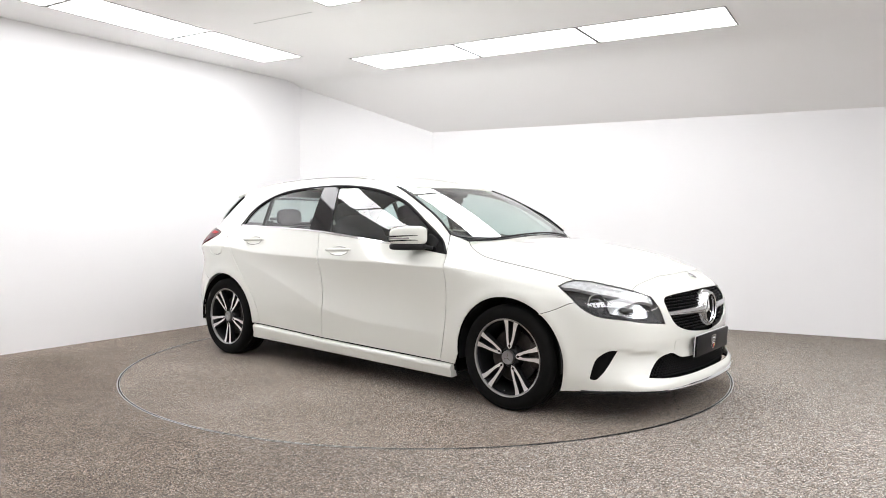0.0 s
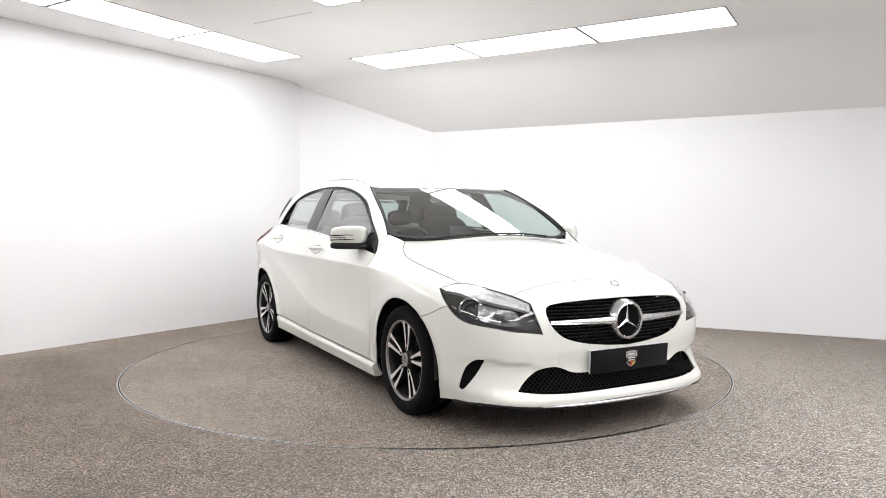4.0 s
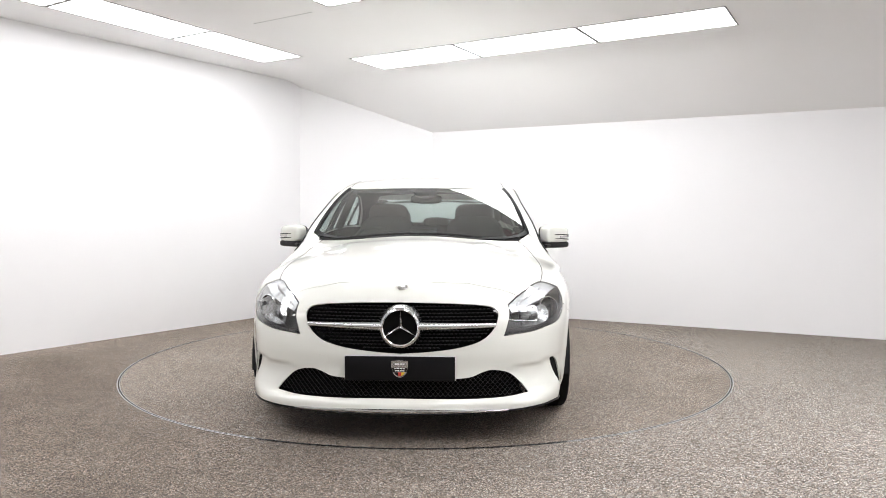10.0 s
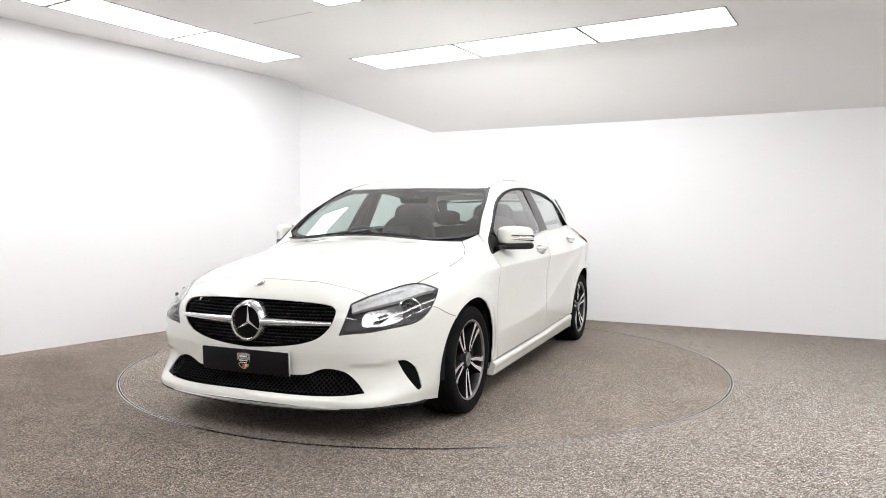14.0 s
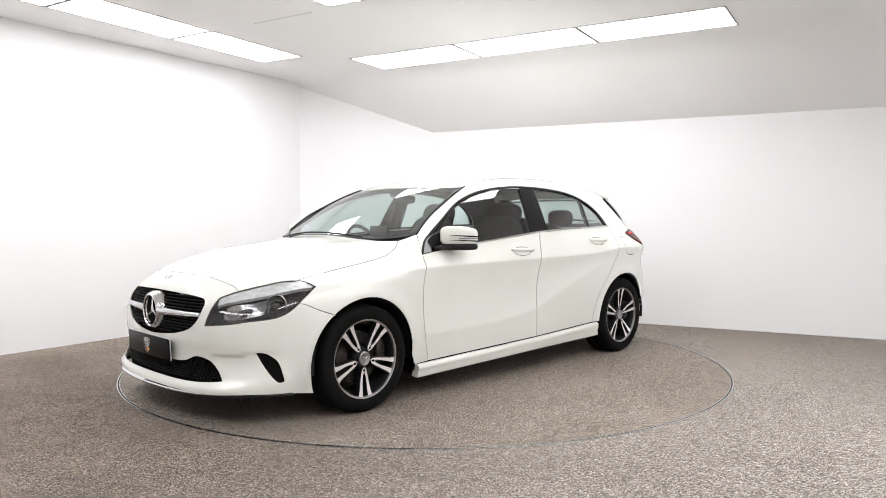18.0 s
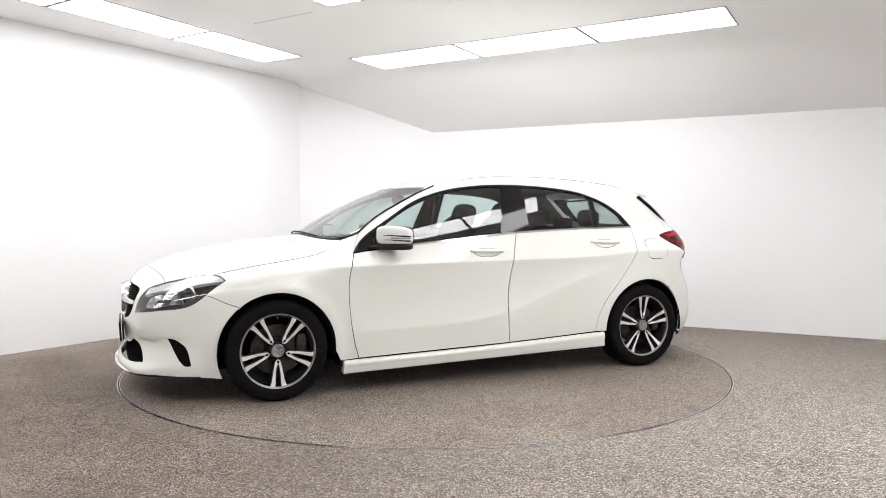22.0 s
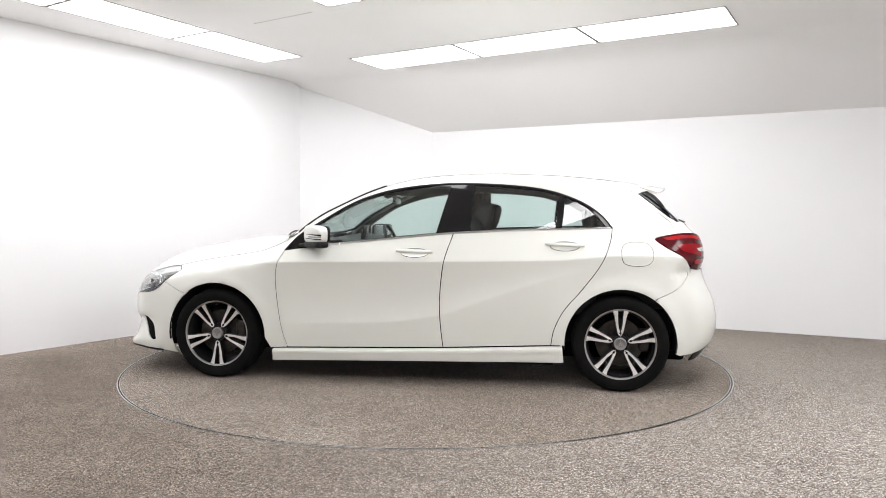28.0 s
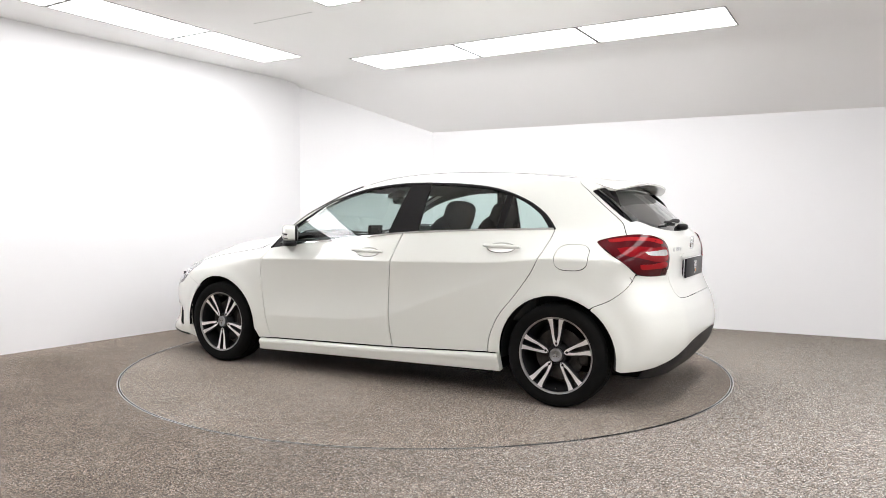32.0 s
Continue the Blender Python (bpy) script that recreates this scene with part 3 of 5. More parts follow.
light_row((-0.78, 1.586), ROW_U, ROW_V, 3, 1.165, 0.59)
light_row((-1.668, 1.794), WEST_U, WEST_V, 4, 1.115, 0.525)
light_row((2.31, -0.695), WEST_U, WEST_V, 4, 1.115, 0.525)
light_row((-1.055, -0.652), ROW_U, ROW_V, 1, 1.165, 0.59)
# two unseen rows, added only to brighten the near side and the right
light_row((-3.77, -3.21), ROW_U, ROW_V, 3, 1.165, 0.59)
light_row((4.35, -1.95), WEST_U, WEST_V, 4, 1.165, 0.59)

# floor round the platform
R_DISC = 2.192
bm = bmesh.new()
n = 160
rim = [bm.verts.new((2.212 * math.cos(2 * math.pi * i / n), 2.212 * math.sin(2 * math.pi * i / n), 0)) for i in range(n)]
far = [bm.verts.new((14 * math.cos(2 * math.pi * i / n), 14 * math.sin(2 * math.pi * i / n), 0)) for i in range(n)]
pit = [bm.verts.new((v.co.x, v.co.y, -0.06)) for v in rim]
for i in range(n):
    j = (i + 1) % n
    bm.faces.new((rim[i], far[i], far[j], rim[j]))
    bm.faces.new((pit[i], rim[i], rim[j], pit[j]))
bm.faces.new(pit)
bmesh.ops.recalc_face_normals(bm, faces=bm.faces)
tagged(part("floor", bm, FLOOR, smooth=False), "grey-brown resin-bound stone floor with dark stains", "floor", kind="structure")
ring = lathe([(2.206, -0.05), (2.206, 0.0025), (2.2125, 0.0025), (2.2125, -0.05)], 160)
bmesh.ops.rotate(ring, verts=ring.verts, matrix=Matrix.Rotation(radians(90), 3, "X"))
tagged(part("floor_edging", ring, SATIN), "thin metal edging round the turning platform's pit", "edging", kind="structure")

# ---- turning platform ----
platform = thing("turntable", "round vehicle turntable flush with the stone floor", "turntable")
disc = lathe([(0.0, 0.0), (R_DISC, 0.0), (R_DISC, -0.04), (0.0, -0.04)], 160)
bmesh.ops.rotate(disc, verts=disc.verts, matrix=Matrix.Rotation(radians(90), 3, "X"))
part("deck", disc, DECK, platform, "grey-brown resin-bound stone deck", smooth=False)
ring = lathe([(R_DISC + 0.0005, -0.04), (R_DISC + 0.0005, 0.002), (R_DISC + 0.005, 0.002), (R_DISC + 0.005, -0.04)], 160)
bmesh.ops.rotate(ring, verts=ring.verts, matrix=Matrix.Rotation(radians(90), 3, "X"))
part("deck_edging", ring, SATIN, platform, "thin metal edge strip")


joint = boxed((0.62, 0.003, 0.003), Matrix.Translation((-1.15, 0.165, CEIL_Z)) @ Matrix.Rotation(radians(-33.5), 4, "Z"))
tagged(part("ceiling_joint", joint, GRID, smooth=False), "fine joint line in the ceiling", "ceiling", kind="structure")

# worn marks let into the deck under the car's nose
for a, b in (((1.760, -0.825), (1.895, -0.420)), ((1.760, -0.825), (1.665, -0.805))):
    a, b = Vector((*a, 0)), Vector((*b, 0))
    d = b - a
    part("deck_joint", boxed((d.length, 0.004, 0.003), Matrix.Translation((a + b) / 2) @ Matrix.Rotation(math.atan2(d.y, d.x), 4, "Z")), JOINT, platform, "thin pale joint in the deck", smooth=False)

# ---- car: body panels ----
car = thing("car", "white five-door hatchback car with black and silver alloy wheels", "car")


def arc(hx, r, a0, a1, n=7):
    return [(hx + r * math.cos(radians(a)), HUB_Z + r * math.sin(radians(a))) for a in np.linspace(a0, a1, n)]


def mirrored(half):
    """A closed outline from its left half, which runs from the centre line to the centre line."""
    whole = np.vstack([half, (half * (1, -1, 1))[::-1]])
    return whole[np.linalg.norm(whole - np.roll(whole, 1, 0), axis=1) > 0.002]


def tidy(p, d=0.002):
    return p[np.linalg.norm(p - np.roll(p, 1, 0), axis=1) > d]


FRONT_SHUT = [(0.872, 0.878), (0.905, 0.793), (0.920, 0.691), (0.907, 0.488), (0.880, 0.326), (0.849, 0.222)]
MID_SHUT = [(-0.279, 0.998), (-0.225, 0.820), (-0.195, 0.574), (-0.202, 0.389), (-0.217, 0.252)]
REAR_SHUT = [(-1.300, 1.034), (-1.289, 0.970), (-1.224, 0.811), (-1.109, 0.650), (-0.992, 0.508), (-0.934, 0.386), (-0.915, 0.285)]
BELT_F = [(0.872, 0.878), (0.578, 0.916), (0.183, 0.953), (-0.279, 0.998)]
BELT_R = [(-0.279, 0.998), (-0.700, 1.018), (-0.989, 1.026), (-1.300, 1.034)]
DLO_TOP = [(0.872, 0.878), (0.800, 0.965), (0.619, 1.087), (0.423, 1.203), (0.247, 1.266), (0.078, 1.302), (-0.147, 1.325), (-0.341, 1.329),
           (-0.616, 1.317), (-0.845, 1.290), (-0.988, 1.252), (-1.130, 1.190), (-1.231, 1.118), (-1.300, 1.034)]


def oval(cx, cz, a, b, n=24, power=2.0):
    return np.array([(cx + a * np.sign(math.cos(t)) * abs(math.cos(t)) ** (2 / power), cz + b * np.sign(math.sin(t)) * abs(math.sin(t)) ** (2 / power))
                     for t in np.linspace(0, 2 * math.pi, n, endpoint=False)])


def dish(outline, view, depth, center, size):
    """A hollow pressed into the shell: deepest at its centre."""
    v, f, n = skin(outline, view, gap=0.0, fold=0, grid=0.010)
    p, c = np.array(v), np.array(center)
    r = np.clip(np.hypot((p[:, 0] - c[0]) / size[0], (p[:, 2] - c[1]) / size[1]), 0, 1)
    d = depth * (1 - r ** 2)
    p[:, 1] -= d
    nn = np.array(n)
    nn[:, 0] += -2 * depth * (p[:, 0] - c[0]) / size[0] ** 2
    nn[:, 2] += -2 * depth * (p[:, 2] - c[1]) / size[1] ** 2
    nn /= np.linalg.norm(nn, axis=1)[:, None]
    return list(map(tuple, p)), f, list(map(tuple, nn))


HANDLES = {"front": (-0.030, 0.878), "rear": (-0.998, 0.928)}
for which, outline in (("front", loop(FRONT_SHUT, [FRONT_SHUT[-1], MID_SHUT[-1]], MID_SHUT[::-1], BELT_F[::-1])),
                       ("rear", loop(MID_SHUT, [MID_SHUT[-1], REAR_SHUT[-1]], REAR_SHUT[::-1], BELT_R[::-1]))):
    cx, cz = HANDLES[which]
    cup = on_side(oval(cx, cz - 0.008, 0.090, 0.028, 28))
    doors = both(which + "_door", skin(on_side(outline), SIDE, grid=0.022, holes=[cup], gap=0.0032, lines=crease_lines(-1.3, 1.0)), PAINT, car)
    hollow = dish(cup, SIDE, 0.011, (cx, cz - 0.008), (0.090, 0.028))
    y = float(on_side([(cx, cz)])[0][1])
    for k, door in enumerate(doors):
        s = 1 if k == 0 else -1
        sheet("handle_recess", hollow, PAINT, door, mirror=s < 0)
        bar = tube([(cx + 0.118 * math.cos(t), s * (y + 0.002 + 0.022 * math.sin(t) ** 0.6), cz + 0.002 + 0.004 * math.cos(t)) for t in np.linspace(0.02, math.pi - 0.02, 15)],
                   lambda u: 0.007 + 0.0065 * math.sin(math.pi * u), 10, 1.0)
        part("door_handle", bar, PAINT, door, "white pull handle")

# wing: its upper line is shared with the bonnet
BONNET_SIDE = [(1.690, 0.712), (1.538, 0.734), (1.346, 0.741), (1.150, 0.728), (1.049, 0.712), (0.965, 0.684), (0.905, 0.640)]
bonnet_line = on_top(spline(BONNET_SIDE, 8))
LAMP_TOP = [(2.050, 0.520, 0.673), (1.962, 0.571, 0.707), (1.862, 0.625, 0.732), (1.761, 0.668, 0.752), (1.690, 0.712, 0.757), (1.664, 0.748, 0.750), (1.638, 0.805, 0.726)]
LAMP_LOW = [(1.638, 0.805, 0.726), (1.715, 0.822, 0.676), (1.788, 0.812, 0.612), (1.868, 0.785, 0.574), (2.005, 0.703, 0.556), (2.070, 0.632, 0.543), (2.125, 0.498, 0.528)]
LAMP_IN = [(2.125, 0.498, 0.528), (2.115, 0.513, 0.575), (2.097, 0.524, 0.620), (2.050, 0.520, 0.673)]
LAMP_WAY = (0.66, 0.60, 0.45)
lamp_top, lamp_low, lamp_in = (on_shell(spline(q, 6), LAMP_WAY) for q in (LAMP_TOP, LAMP_LOW, LAMP_IN))
wing_front = np.vstack([lamp_top[24:], lamp_low[1:10]])
wing_shut_f = on_side(spline([(1.728, 0.640), (1.64, 0.598), (1.566, 0.572)], 5))
arch_f = on_side(arc(HUB_X, ARCH_R - 0.004, 49, 183, 22))
wing_outline = tidy(np.vstack([wing_front, wing_shut_f, arch_f, on_side([(0.965, 0.215), (0.91, 0.218)]), on_side(spline(FRONT_SHUT[::-1], 8)),
                               on_shell([(0.838, 0.75, 0.935)], (0.1, 0.6, 0.75)), on_top([(0.812, 0.712), (0.868, 0.668)]), bonnet_line[::-1]]))
both("front_wing", skin(wing_outline, WING_WAY, grid=0.025, lines=crease_lines(0.8, 1.6, swoosh=False)), PAINT, car)

nose_edge = on_shell(spline([(1.962, 0.571, 0.707), (1.975, 0.50, 0.752), (2.0, 0.36, 0.768), (2.035, 0.15, 0.78), (2.045, 0.0, 0.782)], 6), (0.4, 0, 0.9))
back_edge = on_top(spline([(1.064, 0.0), (1.040, 0.25), (0.976, 0.48), (0.905, 0.640)], 6))
bonnet_half = np.vstack([back_edge, bonnet_line[::-1][1:], lamp_top[6:25][::-1][1:], nose_edge[1:]])
# thin black tubes stand in for the shade in the bonnet's side gaps
for s in (1, -1):
    part("bonnet_gap_line", tube([(q[0], s * q[1], q[2] - 0.0008) for q in bonnet_line], 0.0026, 6), BLACK, car, "black line drawn for the shade in the bonnet's side gap")
sheet("bonnet", skin(mirrored(bonnet_half), Straight((0.25, 0, 0.95)), grid=0.028, gap=0.0011), PAINT, car)

# side frame: pillars, roof rail and rear quarter in one pressing
HATCH_SIDE = [(-1.359, 0.53, 1.346), (-1.397, 0.58, 1.294), (-1.444, 0.595, 1.253), (-1.533, 0.62, 1.174), (-1.634, 0.641, 1.089), (-1.668, 0.65, 1.059), (-1.704, 0.695, 0.995)]
SCREEN_SIDE = [(0.810, 0.712), (0.70, 0.684), (0.55, 0.652), (0.40, 0.618), (0.225, 0.572)]
ROOF_SIDE = [(0.225, 0.572), (0.05, 0.560), (-0.30, 0.556), (-0.80, 0.552), (-1.20, 0.545), (-1.359, 0.53)]
TAIL_OUT = [(-1.785, 0.772, 0.785), (-1.694, 0.838, 0.864), (-1.590, 0.795, 0.930), (-1.556, 0.762, 0.964), (-1.629, 0.724, 0.984), (-1.704, 0.695, 0.995)]
FUEL = (-1.445, 0.875)
hatch_side = on_shell(spline(HATCH_SIDE, 5), (-0.35, 0.7, 0.6))
screen_side = on_top(spline(SCREEN_SIDE, 6))
roof_side = on_top(spline(ROOF_SIDE, 6))
tail_out = on_shell(spline(TAIL_OUT, 5), (-0.4, 0.85, 0.3))
FRAME_WAY = Straight((-0.06, 0.76, 0.64))
frame_outline = tidy(np.vstack([screen_side[::-1], on_shell([(0.838, 0.75, 0.935)], (0.1, 0.6, 0.75)), on_side(spline(DLO_TOP, 8)), on_side(spline(REAR_SHUT, 8)),
                                on_side([(-0.96, 0.287)]), on_side(arc(-HUB_X, ARCH_R - 0.004, -3, 126, 22)),
                                on_side(spline([(-1.575, 0.600), (-1.671, 0.644), (-1.747, 0.711), (-1.782, 0.782)], 6)),
                                tail_out, hatch_side[::-1], roof_side[::-1]]))
flap_hole = on_side(oval(FUEL[0], FUEL[1], 0.098, 0.074, 32, 3.0))
frames = both("side_frame", skin(frame_outline, FRAME_WAY, grid=0.026, holes=[flap_hole], lines=crease_lines(-1.6, -0.95)), PAINT, car, "white pillars, roof rail and rear quarter")
flap_skin = skin(flap_hole, SIDE, gap=0.0022, fold=0.01, grid=0.02)
sheet("fuel_flap", flap_skin, PAINT, frames[0])
sheet("fuel_flap", flap_skin, PAINT, frames[1], mirror=True)

screen_top = on_top(spline([(0.372, 0.0), (0.350, 0.25), (0.285, 0.48), (0.225, 0.572)], 6))
for s in (1, -1):
    part("roof_strip", tube([(q[0], s * q[1], q[2] - 0.002) for q in roof_side[2:]], 0.004, 6), BLACK, car, "black roof joint strip")
hatch_top = on_top(spline([(-1.385, 0.0), (-1.38, 0.3), (-1.359, 0.53)], 6))
sheet("roof", skin(mirrored(np.vstack([screen_top, roof_side[1:], hatch_top[::-1][1:]])), ABOVE, grid=0.035), PAINT, car)

# front bumper with its openings
GRILLE = [(0.0, 0.690), (0.222, 0.685), (0.390, 0.674), (0.449, 0.660), (0.468, 0.636), (0.453, 0.574), (0.397, 0.515), (0.301, 0.481), (0.166, 0.461), (0.0, 0.449)]
LOWER = [[(0.0, 0.325), (0.20, 0.324), (0.29, 0.325), (0.345, 0.332), (0.385, 0.349), (0.435, 0.362), (0.519, 0.346), (0.577, 0.300), (0.617, 0.252)], [(0.617, 0.252), (0.517, 0.240), (0.37, 0.235), (0.123, 0.238), (0.0, 0.239)]]
SLOT = [(1.962, 0.734, 0.396), (1.930, 0.750, 0.394), (1.900, 0.764, 0.380), (1.861, 0.782, 0.343), (1.838, 0.800, 0.262), (1.836, 0.802, 0.242), (1.862, 0.796, 0.240), (1.884, 0.788, 0.258), (1.921, 0.758, 0.318), (1.950, 0.742, 0.372)]
grille_out = mirrored(on_end(spline(GRILLE, 5), NOSE))
lower_out = mirrored(on_end(np.vstack([spline(LOWER[0], 5), spline(LOWER[1], 4)[1:]]), NOSE))
slot_out = on_shell(spline(SLOT + SLOT[:1], 4)[:-1], (0.6, 0.8, 0))
low_edge = on_shell(spline([(1.70, 0.845, 0.152), (1.88, 0.80, 0.174), (2.054, 0.695, 0.187), (2.148, 0.558, 0.180), (2.216, 0.259, 0.172), (2.233, 0.0, 0.172)], 6), (0.8, 0.6, 0))
low_edge[-1] = on_end([(0.0, 0.172)], NOSE)[0]
arch_front = on_side(arc(HUB_X, ARCH_R - 0.004, 48, -24, 14))
bumper_half = tidy(np.vstack([nose_edge[::-1], lamp_top[0:6][::-1], lamp_in[::-1][1:], lamp_low[9:][::-1][1:], wing_shut_f, arch_front, low_edge]))
bumper = sheet("front_bumper", skin(mirrored(bumper_half), NOSE, grid=0.020, holes=[grille_out, lower_out, slot_out, (slot_out * (1, -1, 1))[::-1]]), PAINT, car)

# tailgate, rear bumper
HATCH_LOW = [(-1.704, 0.695, 0.995), (-1.767, 0.665, 0.996), (-1.85, 0.594, 0.986), (-1.891, 0.511, 0.945), (-1.904, 0.505, 0.885), (-1.900, 0.52, 0.79), (-1.913, 0.512, 0.716), (-1.940, 0.490, 0.660), (-1.959, 0.44, 0.636), (-1.975, 0.0, 0.630)]
GLAZE = [[(-1.600, 0.0, 1.292), (-1.590, 0.30, 1.286), (-1.555, 0.50, 1.275), (-1.455, 0.595, 1.246)], [(-1.455, 0.595, 1.246), (-1.533, 0.612, 1.174), (-1.634, 0.632, 1.089), (-1.70, 0.640, 1.064)],
         [(-1.70, 0.640, 1.064), (-1.79, 0.50, 1.038), (-1.845, 0.25, 1.022), (-1.862, 0.0, 1.018)]]
hatch_low = on_shell(spline(HATCH_LOW, 5), (-0.85, 0.35, 0.35))
glaze = [on_shell(spline(q, 5), (-0.7, 0.3, 0.6)) for q in GLAZE]
glaze_half = np.vstack([glaze[0], glaze[1][1:], glaze[2][1:]])
hatch_half = tidy(np.vstack([hatch_top, hatch_side[1:], hatch_low[1:]]))
tailgate = sheet("tailgate", skin(mirrored(hatch_half), HATCH_WAY, grid=0.024, holes=[mirrored(glaze_half)]), PAINT, car)
bumper_top = np.vstack([hatch_low[::-1][:26], on_shell(spline([(-1.898, 0.535, 0.772), (-1.833, 0.693, 0.772), (-1.785, 0.772, 0.782)], 5), (-0.8, 0.6, 0))])
rear_shut = on_side(spline([(-1.575, 0.600), (-1.671, 0.644), (-1.747, 0.711), (-1.782, 0.776)], 6))
rear_low = on_shell(spline([(-1.722, 0.83, 0.232), (-1.80, 0.78, 0.240), (-1.873, 0.705, 0.257)], 5), (-0.7, 0.7, 0))
dark_edge = on_shell(spline([(-1.873, 0.705, 0.257), (-1.95, 0.60, 0.300), (-2.0, 0.45, 0.36), (-2.025, 0.25, 0.392), (-2.032, 0.0, 0.40)], 6), (-0.9, 0.3, 0))
dark_edge[-1, 1] = 0.0
arch_rear = on_side(arc(-HUB_X, ARCH_R - 0.004, 127, 190, 12))
rear_half = tidy(np.vstack([bumper_top[:-1], rear_shut[::-1], arch_rear, rear_low, dark_edge[1:]]))
rear_bumper = sheet("rear_bumper", skin(mirrored(rear_half), TAIL, grid=0.022), PAINT, car)
low_rear = on_shell(spline([(-1.80, 0.74, 0.185), (-1.90, 0.60, 0.185), (-1.95, 0.30, 0.20), (-1.96, 0.0, 0.20)], 6), (-0.9, 0.3, 0))
sheet("rear_valance", skin(mirrored(tidy(np.vstack([dark_edge[::-1], rear_low[::-1][1:4], low_rear]))), TAIL, grid=0.03, lift=-0.004), BLACK, rear_bumper, "black plastic lower panel")

# sills
SILL_TOP = curve([(1.0, 0.212), (-0.2, 0.247), (-1.0, 0.284)])
SILL_LOW = curve([(1.0, 0.132), (-0.2, 0.160), (-1.0, 0.176)])


def sill_mesh(s):
    bm = bmesh.new()
    rows = []
    for x in np.linspace(0.948, -0.985, 40):
        zt, zl = float(SILL_TOP(x)), float(SILL_LOW(x))
        y = float(WIDE(x)) - 0.012
        h = zt - zl
        rows.append([bm.verts.new((x - 0.10 * (zt - z) * (1 if x < 0 else -0.2) * (abs(x) > 0.94), s * (y + dy), z)) for dy, z in
                     ((-0.03, zt - 0.001), (0.000, zt - 0.002), (0.012, zt - 0.010), (0.016, zt - 0.022), (0.013, zt - h * 0.42), (0.004, zt - h * 0.62), (0.006, zt - h * 0.90), (0.000, zl), (-0.05, zl + 0.004))])
    for a, b in zip(rows[:-1], rows[1:]):
        for i in range(len(a) - 1):
            bm.faces.new((a[i], a[i + 1], b[i + 1], b[i]))
    bm.faces.new(rows[0])
    bm.faces.new(rows[-1][::-1])
    bmesh.ops.recalc_face_normals(bm, faces=bm.faces)
    return bm


for s in (1, -1):
    part("sill", sill_mesh(s), PAINT, car, "white side sill", angle=50)

# dark structure seen in the gaps and under the car
gap_shut = [(1.90, 0.30), (1.70, 0.70), (1.2, 0.80), (0.88, 0.86), (0.2, 0.945), (-0.28, 0.985), (-1.28, 1.02), (-1.60, 0.98), (-1.80, 0.70), (-1.86, 0.35)]
inner_side = on_side(loop(gap_shut, [(-1.86, 0.35), (-1.72, 0.30)], arc(-HUB_X, 0.375, 180, 0, 12), [(-0.965, 0.20), (0.965, 0.17)], arc(HUB_X, 0.375, 180, 0, 12), [(1.74, 0.30), (1.90, 0.30)], n=3))
both("inner_panel", skin(inner_side, SIDE, grid=0.04, lift=-0.010, fold=0), DARK, car)
cover_side = on_top([(q[0], q[1] * 1.03) for q in bonnet_line[::-1]])
cover = mirrored(tidy(np.vstack([back_edge, cover_side, on_top([(1.74, 0.64)]), on_shell(nose_edge * (1.0, 0.97, 1) + (0.012, 0, -0.01), (0.4, 0, 0.9))])))
sheet("engine_bay_cover", skin(cover, Straight((0.25, 0, 0.95)), grid=0.04, lift=-0.010, fold=0), DARK, car, "dark structure under the bonnet")
bm = boxed((3.6, 1.06, 0.16), Matrix.Translation((0.0, 0, 0.23)), 0.02)
box(bm, (1.88, 1.68, 0.09), Matrix.Translation((0, 0, 0.195)), 0.02)
box(bm, (0.34, 1.16, 0.10), Matrix.Translation((1.86, 0, 0.215)), 0.02)
box(bm, (0.20, 1.20, 0.10), Matrix.Translation((-1.74, 0, 0.27)), 0.02)
box(bm, (0.12, 1.16, 0.20), Matrix.Translation((1.96, 0, 0.315)), 0.01)
part("underbody", bm, DARK, car, "black underbody")


def arch_liner(hx, s):
    bm = bmesh.new()
    rows = []
    for a in np.linspace(-8, 188, 24):
        c, q = math.cos(radians(a)), math.sin(radians(a))
        rows.append([bm.verts.new((hx + r * c, s * y, HUB_Z + r * q)) for r, y in ((0.349, 0.868), (0.352, 0.80), (0.362, 0.56), (0.02, 0.555))])
    for a, b in zip(rows[:-1], rows[1:]):
        for i in range(3):
            bm.faces.new((a[i], a[i + 1], b[i + 1], b[i]))
    return bm


for hx in (HUB_X, -HUB_X):
    for s in (1, -1):
        part("wheel_arch_liner", arch_liner(hx, s), BLACK, car, "black wheel arch liner")

# ---- car: glass and its frames ----
screen_base = on_top(spline([(1.058, 0.0), (1.035, 0.25), (0.965, 0.48), (0.87, 0.645), (0.810, 0.712)], 6))
screen_half = tidy(np.vstack([screen_top, screen_side[::-1][1:], screen_base[::-1][1:]]))
clear_half = tidy(np.vstack([on_top(spline([(0.350, 0.0), (0.328, 0.25), (0.268, 0.46), (0.238, 0.545)], 6)),
                             on_top(spline([(0.238, 0.545), (0.40, 0.597), (0.55, 0.632), (0.70, 0.665), (0.790, 0.688)], 6))[1:],
                             on_top(spline([(0.790, 0.688), (0.860, 0.625), (0.945, 0.48), (1.012, 0.25), (1.035, 0.0)], 6))[1:]]))
screen_fair = Fair(mirrored(screen_half), SCREEN_WAY, 3, slope=lambda u, v: (0.002 + 0.199 * u + 0.147 * v * v - 0.488 * u * u, 0.115 * v + 0.294 * u * v))
sheet("windscreen_surround", skin(mirrored(screen_half), SCREEN_WAY, grid=0.03, holes=[mirrored(clear_half)], lift=-0.002, surface=screen_fair, fold=0.006, gap=0.0015), BLACK, car, "black windscreen edge band")
